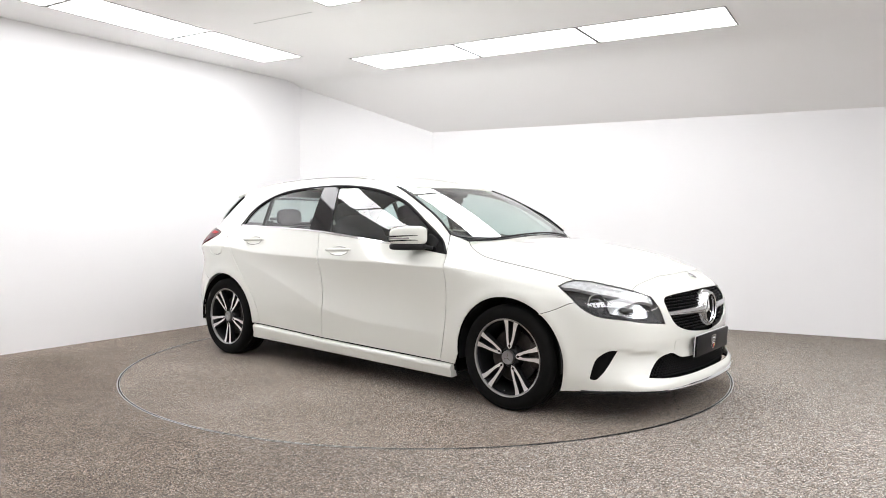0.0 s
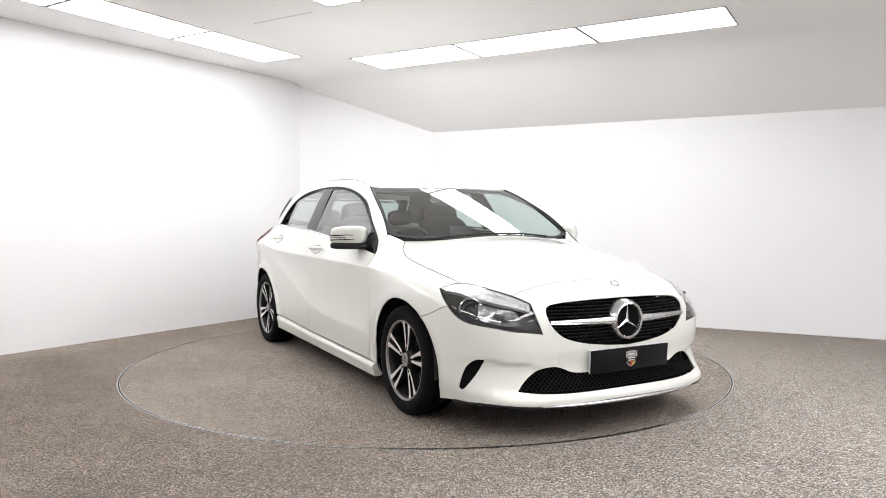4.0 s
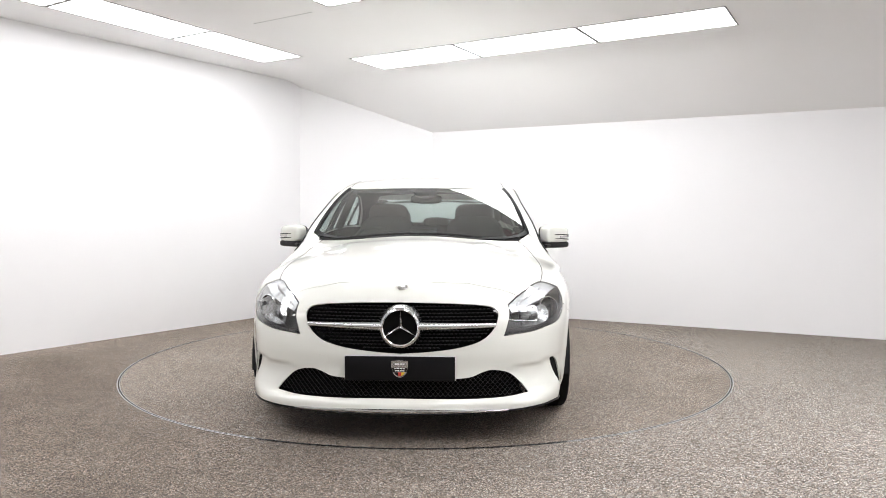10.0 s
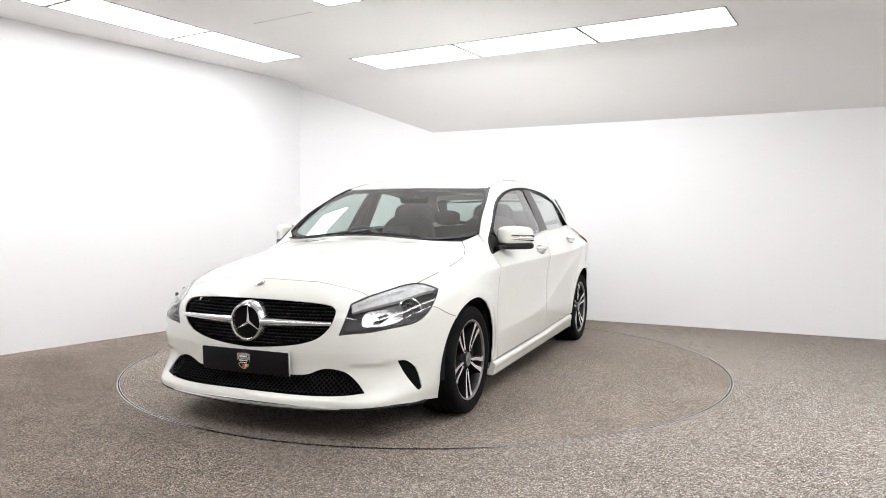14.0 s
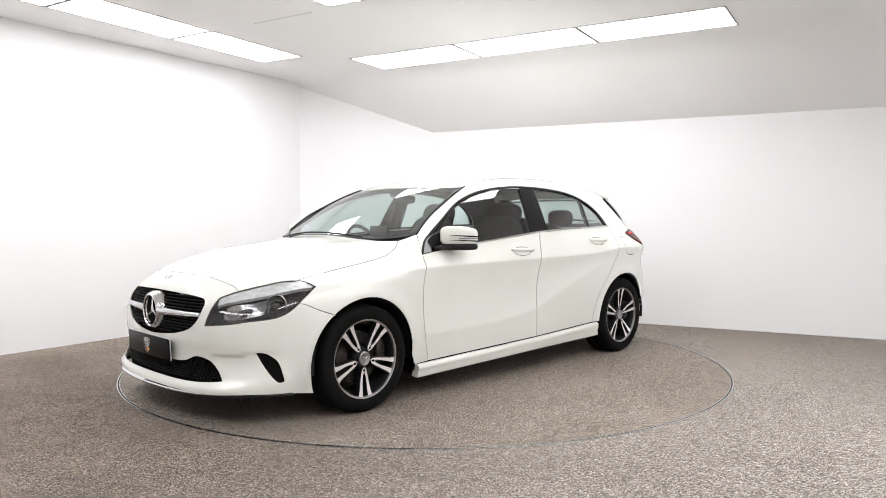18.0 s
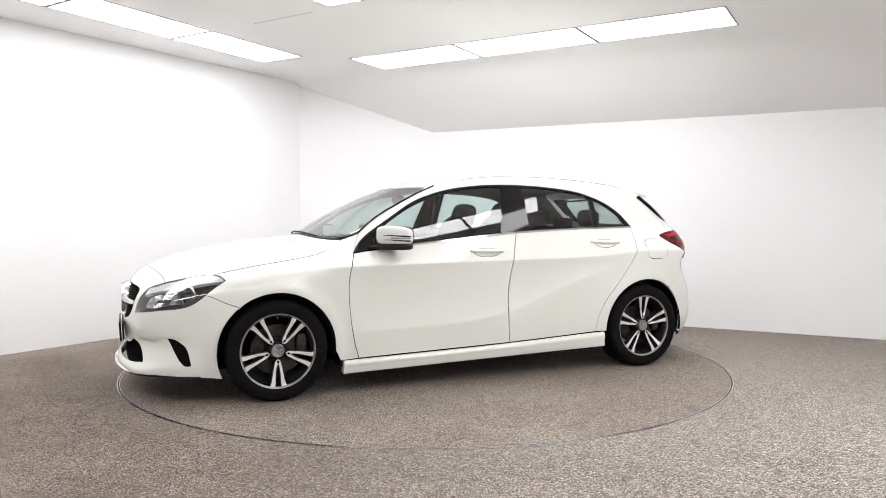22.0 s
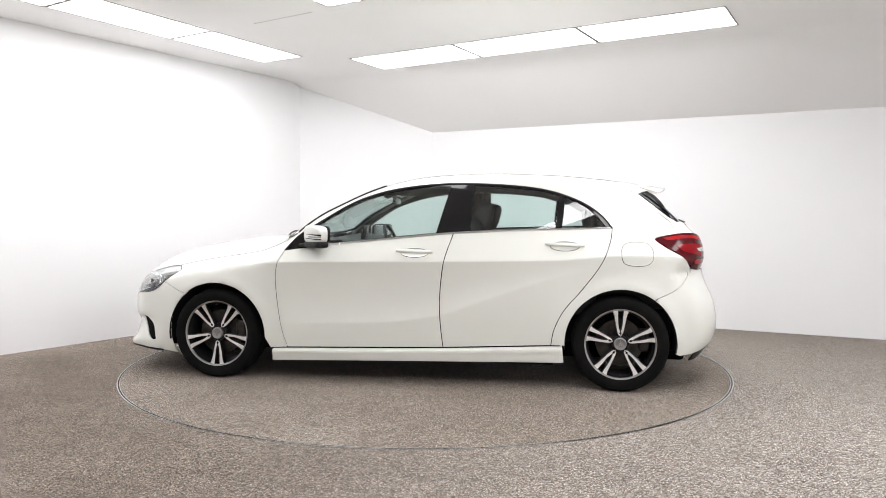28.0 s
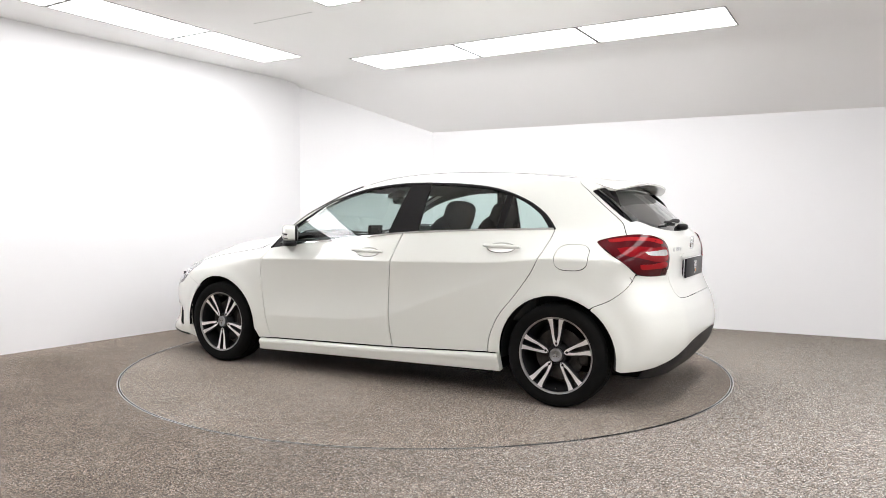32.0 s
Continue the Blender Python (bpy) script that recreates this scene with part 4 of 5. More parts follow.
screen = sheet("windscreen", skin(mirrored(clear_half), SCREEN_WAY, grid=0.04, lift=-0.0025, fold=0, gap=-0.002, surface=screen_fair), WINDOW, car, "clear windscreen glass")
for s in (1, -1):
    part("windscreen_moulding", tube([(q[0], s * q[1], q[2]) for q in screen_side + shell_normal(screen_side) * 0.002], 0.0075, 8), BLACK, car, "black rubber moulding beside the windscreen")
scuttle_back = on_top(spline([(1.052, 0.0), (1.03, 0.25), (0.962, 0.48), (0.87, 0.635)], 5))

F_GLASS = loop([(0.690, 0.908), (0.183, 0.960), (-0.160, 0.993)], [(-0.160, 0.993), (-0.242, 1.310)], [(-0.242, 1.310), (-0.10, 1.310), (0.07, 1.288), (0.243, 1.250), (0.42, 1.186), (0.58, 1.094), (0.672, 1.030)], [(0.672, 1.030), (0.690, 0.908)])
R_GLASS = loop([(-0.388, 1.010), (-0.65, 1.022), (-0.936, 1.031)], [(-0.936, 1.031), (-0.958, 1.246)], [(-0.958, 1.246), (-0.845, 1.277), (-0.616, 1.304), (-0.405, 1.315)], [(-0.405, 1.315), (-0.388, 1.010)])
Q_GLASS = loop([(-0.984, 1.032), (-1.262, 1.040)], [(-1.262, 1.040), (-1.195, 1.122), (-1.10, 1.190), (-1.000, 1.236)], [(-1.000, 1.236), (-0.984, 1.032)])
dlo = on_side(loop(BELT_F, BELT_R, DLO_TOP[::-1]))
panes = [on_side(q) for q in (F_GLASS, R_GLASS, Q_GLASS)]
dlo_fair = Fair(dlo, SIDE, 3)
both("side_window_frame", skin(dlo, SIDE, grid=0.03, holes=panes, lift=-0.001, surface=dlo_fair, fold=0.012, gap=0.001), GLOSS, car, "gloss black side window frame")
for nm, pane, mat in (("front_side_window", panes[0], WINDOW), ("rear_side_window", panes[1], WINDOW), ("quarter_window", panes[2], WINDOW)):
    both(nm, skin(pane, SIDE, grid=0.06, lift=-0.004, fold=0, gap=-0.003, surface=Fair(pane, SIDE, 1, (25.0, 1.55), lambda u, v: (0.077 + 0.039 * v, -0.059 + 0.039 * u))), mat, car, "clear side glass")
seal = on_side(spline(DLO_TOP, 5))
for s in (1, -1):
    part("window_seal", tube([(q[0], s * (q[1] + 0.001), q[2] - 0.002) for q in seal], 0.007, 8), BLACK, car, "black rubber seal over the side windows")
strip = on_side(loop([(0.69, 0.899), (0.183, 0.949), (-0.279, 0.994), (-0.70, 1.014), (-0.989, 1.022), (-1.298, 1.030)], [(-1.298, 1.030), (-1.296, 1.041)],
                     [(-1.296, 1.041), (-0.989, 1.033), (-0.70, 1.025), (-0.279, 1.005), (0.183, 0.960), (0.69, 0.910)], [(0.69, 0.910), (0.69, 0.899)], n=6))
both("belt_strip", skin(strip, SIDE, grid=0.02, lift=0.004, fold=0.008, gap=0.0005), CHROME, car, "bright chrome strip under the side windows")

fin_top = on_shell(spline([(-1.580, 0.500, 1.272), (-1.52, 0.550, 1.265), (-1.455, 0.595, 1.246)], 4), (-0.7, 0.3, 0.6))
fin_in = on_shell(spline([(-1.652, 0.630, 1.078), (-1.612, 0.585, 1.170), (-1.580, 0.500, 1.272)], 4), (-0.7, 0.3, 0.6))
quarter_rear = tidy(np.vstack([fin_top, glaze[1][1:12], fin_in]))
both("rear_quarter_fin", skin(quarter_rear, HATCH_WAY, grid=0.03, lift=0.001, fold=0.01, gap=0.002), GLOSS, tailgate, "gloss black fin beside the rear window")
sheet("rear_window", skin(mirrored(glaze_half), HATCH_WAY, grid=0.04, lift=-0.004, fold=0, gap=-0.002, surface=Fair(mirrored(glaze_half), HATCH_WAY, 2)), PRIVACY, tailgate, "tinted rear window")

rear_border = mirrored(glaze_half)
rear_mid = rear_border.mean(0)
sheet("rear_window_border", skin(rear_border, HATCH_WAY, grid=0.03, holes=[rear_mid + (rear_border - rear_mid) * (0.80, 0.87, 0.80)], lift=-0.010, fold=0.004, gap=0.004,
                                surface=Fair(rear_border, HATCH_WAY, 2)), BLACK, tailgate, "black border printed on the rear window")

# roof spoiler
bm = bmesh.new()
rows = []
for y in np.linspace(-0.575, 0.575, 29):
    q = abs(y) / 0.575
    lead = on_top([(-1.388, y * 0.94)])[0]
    tip = Vector((-1.700 + 0.095 * q ** 4, y, 1.322 - 0.050 * q ** 2.5))
    under = Vector((-1.595 + 0.06 * q ** 3, y * 0.97, 1.304 - 0.035 * q ** 2))
    mid = Vector(lead).lerp(tip, 0.5) + Vector((0, 0, 0.003))
    rows.append([bm.verts.new(v) for v in ((lead[0], lead[1], lead[2] + 0.002), mid, tip + Vector((0.012, 0, 0.004)), tip, tip + Vector((0.004, 0, -0.011)), under)])
for a, b in zip(rows[:-1], rows[1:]):
    for i in range(5):
        bm.faces.new((a[i], b[i], b[i + 1], a[i + 1]))
bm.faces.new(rows[0][::-1])
bm.faces.new(rows[-1])
bmesh.ops.recalc_face_normals(bm, faces=bm.faces)
spoiler = part("roof_spoiler", bm, PAINT, tailgate, "white roof spoiler", angle=30)

# ---- car: wheels ----
def pillow(size, power=3.0, n=20, m=None):
    """A soft block: a superellipsoid."""
    bm = bmesh.new()
    e = 2.0 / power

    def f(v):
        return math.copysign(abs(v) ** e, v)
    rows = []
    for i in range(n + 1):
        a = -math.pi / 2 + math.pi * i / n
        rows.append([bm.verts.new((size[0] * f(math.cos(a)) * f(math.cos(b)), size[1] * f(math.cos(a)) * f(math.sin(b)), size[2] * f(math.sin(a))))
                     for b in (2 * math.pi * k / (2 * n) for k in range(2 * n))])
    for a, b in zip(rows[:-1], rows[1:]):
        for k in range(2 * n):
            bm.faces.new((a[k], a[(k + 1) % (2 * n)], b[(k + 1) % (2 * n)], b[k]))
    bmesh.ops.remove_doubles(bm, verts=bm.verts, dist=1e-5)
    bmesh.ops.recalc_face_normals(bm, faces=bm.faces)
    if m is not None:
        bmesh.ops.transform(bm, matrix=m, verts=bm.verts)
    return bm


def prism(outline, depth, m=None, bevel=0.0):
    """An upright plate: an outline in x and z, given a depth along y."""
    bm = bmesh.new()
    a = [bm.verts.new((x, depth / 2, z)) for x, z in outline]
    b = [bm.verts.new((x, -depth / 2, z)) for x, z in outline]
    fa = bm.faces.new(a)
    fb = bm.faces.new(b[::-1])
    for i in range(len(a)):
        j = (i + 1) % len(a)
        bm.faces.new((a[i], b[i], b[j], a[j]))
    if bevel:
        bmesh.ops.bevel(bm, geom=list(fa.edges) + list(fb.edges), offset=bevel, segments=2, affect="EDGES")
    bmesh.ops.recalc_face_normals(bm, faces=bm.faces)
    if m is not None:
        bmesh.ops.transform(bm, matrix=m, verts=bm.verts)
    return bm


OUT_W = curve([(0.050, 0.012), (0.068, 0.0185), (0.142, 0.034), (0.185, 0.042), (0.216, 0.056)])
SLOT_W = curve([(0.084, 0.001), (0.10, 0.0065), (0.14, 0.0120), (0.20, 0.0155), (0.216, 0.0175)])


def spoke_mesh():
    bm = bmesh.new()
    for s in (1, -1):
        for r0, r1, k, slot in ((0.048, 0.084, 5, False), (0.084, 0.216, 14, True)):
            rows = []
            for r in np.linspace(r0, r1, k):
                o = float(OUT_W(r)) * (math.sqrt(max(0.0, 1 - ((0.066 - r) / 0.018) ** 2)) if r < 0.066 else 1.0) * s
                i = (float(SLOT_W(r)) if slot else 0.0) * s
                face = 0.083 + 0.014 * ((r - 0.05) / 0.17) ** 2
                e = 0.0022 * s
                rows.append([bm.verts.new((x, y, z)) for x, y, z in ((i, face - 0.04, r), (i, face - 0.002, r), (i + e, face, r), (o - e, face, r), (o, face - 0.002, r), (o, face - 0.04, r))])
            for a, b in zip(rows[:-1], rows[1:]):
                for q in range(5):
                    f = bm.faces.new((a[q], a[q + 1], b[q + 1], b[q]))
                    f.material_index = 0 if q == 2 else 1
    bmesh.ops.remove_doubles(bm, verts=bm.verts, dist=1e-5)
    bmesh.ops.recalc_face_normals(bm, faces=bm.faces)
    return mesh_of("spoke", bm, [ALLOY, ALLOY_DARK], angle=30)


def tread_tyre():
    bm = lathe([(0.219, 0.090), (0.224, 0.102), (0.240, 0.1085), (0.262, 0.111), (0.283, 0.1075), (0.294, 0.099), (0.3005, 0.088), (0.304, 0.060), (0.304, 0.058), (0.298, 0.056), (0.298, 0.050), (0.304, 0.048),
                (0.304, 0.012), (0.298, 0.010), (0.298, 0.003), (0.304, 0.001), (0.304, -0.040), (0.298, -0.042), (0.298, -0.048), (0.304, -0.050), (0.300, -0.088), (0.285, -0.106), (0.255, -0.110), (0.222, -0.100)], 72, close=True)
    return bm


SPOKE = spoke_mesh()
TYRE = mesh_of("tyre", tread_tyre(), RUBBER)
BARREL = mesh_of("wheel", lathe([(0.226, 0.094), (0.218, 0.093), (0.208, 0.080), (0.205, 0.060), (0.196, 0.020), (0.196, -0.085), (0.222, -0.098), (0.226, -0.09)], 72, close=True), ALLOY_DARK)
LIP = mesh_of("rim_lip", lathe([(0.2285, 0.090), (0.2285, 0.1005), (0.2255, 0.1025), (0.2155, 0.0995), (0.2135, 0.0965), (0.2135, 0.086)], 72, close=True), RIM_EDGE)
bm = lathe([(0.0, 0.070), (0.052, 0.070), (0.060, 0.062), (0.066, 0.030), (0.066, 0.0)], 40)
HUB = mesh_of("hub", bm, ALLOY_DARK)
CAP = mesh_of("hub_cap", lathe([(0.0, 0.092), (0.030, 0.0905), (0.0345, 0.0925), (0.0395, 0.089), (0.040, 0.070)], 40), CAP_GREY)
bm = bmesh.new()
for k in range(3):
    a = math.pi / 2 + k * 2 * math.pi / 3
    q = prism([(0.0, 0.026), (0.004, 0.004), (-0.004, 0.004)], 0.003, Matrix.Translation((0, 0.0925, 0)) @ Matrix.Rotation(a - math.pi / 2, 4, "Y"))
    me = bpy.data.meshes.new("tmp")
    q.to_mesh(me)
    q.free()
    bm.from_mesh(me)
    bpy.data.meshes.remove(me)
CAP_MARK = mesh_of("cap_emblem", bm, CHROME)
BOLT = mesh_of("wheel_bolt", lathe([(0.0, 0.0805), (0.0065, 0.0805), (0.0072, 0.078), (0.0072, 0.06)], 12), BLACK)
BRAKE = mesh_of("brake_disc", lathe([(0.070, 0.020), (0.150, 0.020), (0.150, 0.002), (0.070, 0.002)], 48, close=True), IRON)
CALIPER = mesh_of("brake_caliper", pillow((0.035, 0.03, 0.075), 4.0, 12, Matrix.Translation((-0.150, 0.022, 0.02))), IRON)


def wheel(hx, s, base):
    turn = Matrix.Translation((hx, s * 0.7745, HUB_Z)) @ Matrix.Rotation(0 if s > 0 else math.pi, 4, "Z")
    w = part("wheel", BARREL, None, car, "dark alloy wheel with five split bright-cut spokes", turn)
    part("tyre", TYRE, None, w, "black rubber tyre")
    part("rim_lip", LIP, None, w, "bright-cut rim edge")
    for k in range(5):
        rot = Matrix.Rotation(radians(90 - base + 72 * k), 4, "Y")
        part("spoke", SPOKE, None, w, m=rot)
        part("wheel_bolt", BOLT, None, w, m=rot @ Matrix.Translation((0, 0.006, 0.068)))
    part("hub", HUB, None, w)
    part("hub_cap", CAP, None, w, "silver hub cap")
    part("cap_emblem", CAP_MARK, None, w, m=Matrix.Rotation(radians(90 - base), 4, "Y"))
    part("brake_disc", BRAKE, None, w, "rusty grey brake disc")
    part("brake_caliper", CALIPER, None, w)
    part("valve", boxed((0.006, 0.02, 0.006), Matrix.Rotation(radians(90 - base + 180), 4, "Y") @ Matrix.Translation((0, 0.075, 0.196)), 0.001), SATIN, w)
    return w


wheel(HUB_X, 1, 270)
wheel(-HUB_X, 1, 90)
wheel(HUB_X, -1, 97)
wheel(-HUB_X, -1, 270)

# ---- car: headlights ----
lamp_outline = tidy(np.vstack([lamp_top, lamp_low[1:], lamp_in[1:-1]]), 0.003)
LAMP_VIEW = Straight(LAMP_WAY)


def walled(outline, view, depth, grid):
    """The inside of a lamp: side walls and a sunken back."""
    v, f, n = skin(outline, view, gap=0.003, fold=0, grid=grid)
    p, q = np.array(v), np.array(n)
    rim = {}
    for t in f:
        for i in range(3):
            e = (t[i], t[(i + 1) % 3])
            k = tuple(sorted(e))
            rim[k] = None if k in rim else e
    low = p - view.d * depth
    verts, faces, norms = list(map(tuple, low)), list(f), list(map(tuple, q))
    for e in rim.values():
        if e is not None:
            i, j = e
            w = np.cross(p[i] - p[j], view.d)
            w = tuple(w / max(np.linalg.norm(w), 1e-9))
            b = len(verts)
            verts += [tuple(p[i]), tuple(p[j]), tuple(low[j]), tuple(low[i])]
            norms += [w] * 4
            faces.append((b, b + 3, b + 2, b + 1))
    return verts, faces, norms


lamp_box = walled(lamp_outline, LAMP_VIEW, 0.075, 0.03)
brow_low = on_shell(spline([(1.662, 0.796, 0.721), (1.725, 0.768, 0.716), (1.853, 0.715, 0.690), (1.95, 0.650, 0.668), (2.04, 0.580, 0.648), (2.072, 0.535, 0.630)], 5), LAMP_WAY)
brow = tidy(np.vstack([lamp_top[:-1], brow_low]), 0.003)
brow_skin = skin(brow, LAMP_VIEW, gap=0.003, fold=0.02, grid=0.02, lift=-0.006)
lens_skin = skin(lamp_outline, LAMP_VIEW, gap=0.0015, fold=0.006, grid=0.02, lift=-0.001)
edge_low = on_shell(spline([(1.675, 0.81, 0.690), (1.735, 0.812, 0.645), (1.82, 0.785, 0.610), (1.968, 0.715, 0.578), (2.059, 0.640, 0.562), (2.112, 0.515, 0.546)], 5), LAMP_WAY)
rim_skin = skin(tidy(np.vstack([lamp_low[3:-1], edge_low[::-1]])), LAMP_VIEW, gap=0.001, fold=0.01, grid=0.02, lift=-0.010)


def bowl(center, radius, depth, way, squash=1.0):
    """A bright reflector bowl that opens along way."""
    d = Vector(way).normalized()
    bm = lathe([(radius * math.sin(a), -depth * math.cos(a)) for a in np.linspace(0.02, math.pi / 2, 10)] + [(radius * 1.06, 0.0), (radius * 1.06, -0.01)], 32)
    rot = d.to_track_quat("Y", "Z").to_matrix().to_4x4()
    bmesh.ops.transform(bm, matrix=Matrix.Translation(center) @ rot @ Matrix.Diagonal((squash, 1, 1, 1)), verts=bm.verts)
    return bm


mid_patch = skin(on_shell(spline([(1.885, 0.722, 0.668), (1.95, 0.662, 0.652), (2.025, 0.598, 0.638), (2.060, 0.590, 0.600), (2.068, 0.600, 0.572), (2.0, 0.685, 0.578), (1.925, 0.735, 0.592), (1.900, 0.735, 0.63), (1.885, 0.722, 0.668)], 4)[:-1], LAMP_WAY),
                 LAMP_VIEW, gap=0.0, fold=0.02, grid=0.008)
v, f, n = mid_patch
pv, nv = np.array(v), np.array(n)
c = np.array((1.975, 0.665, 0.612))
along = np.array((0.62, -0.75, -0.2))
u = (pv - c) @ along / 0.10
w = (pv[:, 2] - 0.612) / 0.045
pv = pv - np.array(LAMP_WAY) * (0.022 + 0.030 * np.clip(1 - u * u - 0.5 * w * w, 0, 1))[:, None]
nv = nv - np.outer(u, along) * 0.55 - np.outer(w, (0, 0, 1)) * 0.5
nv /= np.linalg.norm(nv, axis=1)[:, None]
mid_patch = (list(map(tuple, pv)), f, list(map(tuple, nv)))
rib_line = on_shell(spline([(2.045, 0.545, 0.655), (1.95, 0.606, 0.686), (1.87, 0.655, 0.707), (1.80, 0.690, 0.722)], 9), LAMP_WAY) - np.array(LAMP_WAY) * 0.002
for s in (1, -1):
    housing = sheet("headlight", lamp_box, LAMP_DARK, car, "clear headlight with bright twin reflectors", s < 0)
    sheet("brow_indicator", brow_skin, BROW, housing, "ribbed clear indicator strip", s < 0)
    sheet("lower_bezel", rim_skin, BLACK, housing, "dark lower bezel", s < 0)
    way = (0.80, s * 0.50, 0.12)
    part("main_reflector", bowl((1.838, s * 0.736, 0.632), 0.052, 0.045, way), REFLECTOR, housing, "round chrome reflector")
    part("bulb_cap", pillow((0.022, 0.016, 0.016), 2.2, 10, Matrix.Translation((1.842, s * 0.738, 0.632))), LAMP_DARK, housing)
    sheet("inner_reflector", mid_patch, REFLECTOR, housing, "wide chrome reflector", s < 0)
    part("inner_bulb", tube([(1.945, s * 0.66, 0.606), (1.985, s * 0.655, 0.604), (2.005, s * 0.645, 0.602)], lambda t: 0.014 - 0.006 * t, 10), LAMP_DARK, housing)
    bm = bmesh.new()
    for k, p in enumerate(rib_line):
        box(bm, (0.0022, 0.0030, 0.022), Matrix.Translation((p[0], s * p[1], p[2])) @ Matrix.Rotation(s * radians(30), 4, "Z"), 0.0008, 1)
    part("indicator_ribs", bm, CHROME, housing, "bright ribbed indicator optics")
    part("partition", boxed((0.016, 0.010, 0.066), Matrix.Translation((1.893, s * 0.742, 0.628)) @ Matrix.Rotation(s * radians(32), 4, "Z"), 0.003), LAMP_DARK, housing, "dark divider between the reflectors")
    part("reflector_ring", lathe([(0.053, 0.0), (0.056, 0.006), (0.060, 0.004), (0.060, -0.004)], 32, close=True), CHROME, housing, "bright ring round the reflector",
         Matrix.Translation((1.840, s * 0.738, 0.632)) @ Vector(way).normalized().to_track_quat("Y", "Z").to_matrix().to_4x4())
    sheet("lens", lens_skin, LENS, housing, "clear plastic lens", s < 0)

# ---- car: grille, emblem, openings ----
def sunk(outline, view, by, mat, name, parent, label, grid=0.04):
    return sheet(name, skin(outline, view, gap=-0.004, fold=0, grid=grid, lift=-by), mat, parent, label)


grille = sunk(grille_out, NOSE, 0.035, DARK, "grille", bumper, "black grille with fine studs and a silver bar")
items = []
poly = np.array([(q[1], q[2]) for q in grille_out])
for k, z in enumerate(np.arange(0.455, 0.69, 0.0165)):
    spots = np.array([(y, z) for y in np.arange(-0.46, 0.47, 0.021) + (0.0105 if k % 2 else 0)])
    spots = spots[within(poly, spots) & (clearance(poly, spots) > 0.008)]
    if len(spots):
        hits = on_end(spots, NOSE)
        items += [((p[0] - 0.024, p[1], p[2]), (0.016, 0.010, 0.0055), 0) for p in hits]
        items += [(((a[0] + b[0]) / 2 - 0.031, (a[1] + b[1]) / 2, a[2]), (0.006, 0.021, 0.0028), 0) for a, b in zip(hits[:-1], hits[1:])]
part("grille_studs", blocks("grille_studs", items, BLACK), None, grille, "black studded mesh")
for s in (1, -1):
    pts = [on_end([(s * y, 0.578 + 0.008 * (y - 0.09))], NOSE)[0] for y in np.linspace(0.085, 0.455, 14)]
    part("grille_bar", tube([(p[0] - 0.004, p[1], p[2]) for p in pts], lambda u: 0.0225 - 0.011 * u, 12, 1.0), SATIN, grille, "silver grille bar")
    part("grille_bar_trim", tube([(p[0] + 0.010 - 0.006 * i / 13, p[1], p[2] - 0.008 + 0.003 * i / 13) for i, p in enumerate(pts)], lambda u: 0.0065 - 0.002 * u, 8), CHROME, grille, "chrome blade on the grille bar")
NOSE_X = 2.170
face = Matrix.Translation((NOSE_X, 0, 0.574)) @ Matrix.Rotation(radians(-90), 4, "Z")
bm = lathe([(0.081, 0.020), (0.088, 0.030), (0.096, 0.028), (0.100, 0.018), (0.107, 0.002), (0.110, -0.03), (0.081, -0.03)], 56, close=True)
emblem = part("emblem", bm, SATIN, grille, "round silver emblem with a three-armed mark", face)
part("emblem_ring", lathe([(0.0815, 0.014), (0.0815, 0.028), (0.087, 0.0335), (0.092, 0.031), (0.094, 0.024)], 56), CHROME, emblem)
part("emblem_disc", lathe([(0.0, 0.012), (0.082, 0.012), (0.082, 0.0)], 48), DARK, emblem, "gloss black disc")


def star(radius, waist, depth, at):
    bm = bmesh.new()
    c = bm.verts.new((0, at + depth, 0))
    tips, waists = [], []
    for k in range(3):
        a = math.pi / 2 + k * 2 * math.pi / 3
        tips.append(bm.verts.new((radius * math.cos(a), at, radius * math.sin(a))))
        b = a + math.pi / 3
        waists.append(bm.verts.new((waist * math.cos(b), at - 0.002, waist * math.sin(b))))
    for k in range(3):
        bm.faces.new((c, tips[k], waists[k]))
        bm.faces.new((c, waists[k], tips[(k + 1) % 3]))
    bm.faces.new([v for k in range(3) for v in (tips[k], waists[k])][::-1])
    bmesh.ops.recalc_face_normals(bm, faces=bm.faces)
    return bm


part("emblem_arms", star(0.084, 0.0105, 0.008, 0.015), CHROME, emblem, "bright three-armed mark", smooth=False)

lower = sunk(lower_out, NOSE, 0.05, DARK, "lower_grille", bumper, "black honeycomb lower grille")
items = []
poly = np.array([(q[1], q[2]) for q in lower_out])
for k, z in enumerate(np.arange(0.243, 0.36, 0.0125)):
    spots = np.array([(y, z) for y in np.arange(-0.60, 0.61, 0.024) + (0.012 if k % 2 else 0)])
    spots = spots[within(poly, spots)]
    if len(spots):
        items += [((p[0] - 0.030, p[1] + q * 0.006, p[2]), (0.008, 0.0155, 0.0022), q * 46) for p in on_end(spots, NOSE) for q in (1, -1)]
part("honeycomb", blocks("honeycomb", items, BLACK), None, lower, "black plastic mesh")
for s in (1, -1):
    sheet("air_slot", skin(slot_out, Straight((0.6, 0.8, 0)), gap=-0.010, fold=0, grid=0.02, lift=-0.007), DARK, bumper, "black blanking plate of the bumper slot", s < 0)
lip = [on_end([(y, 0.184 - 0.006 * (abs(y) / 0.5) ** 2)], NOSE)[0] for y in np.linspace(-0.52, 0.52, 33)]
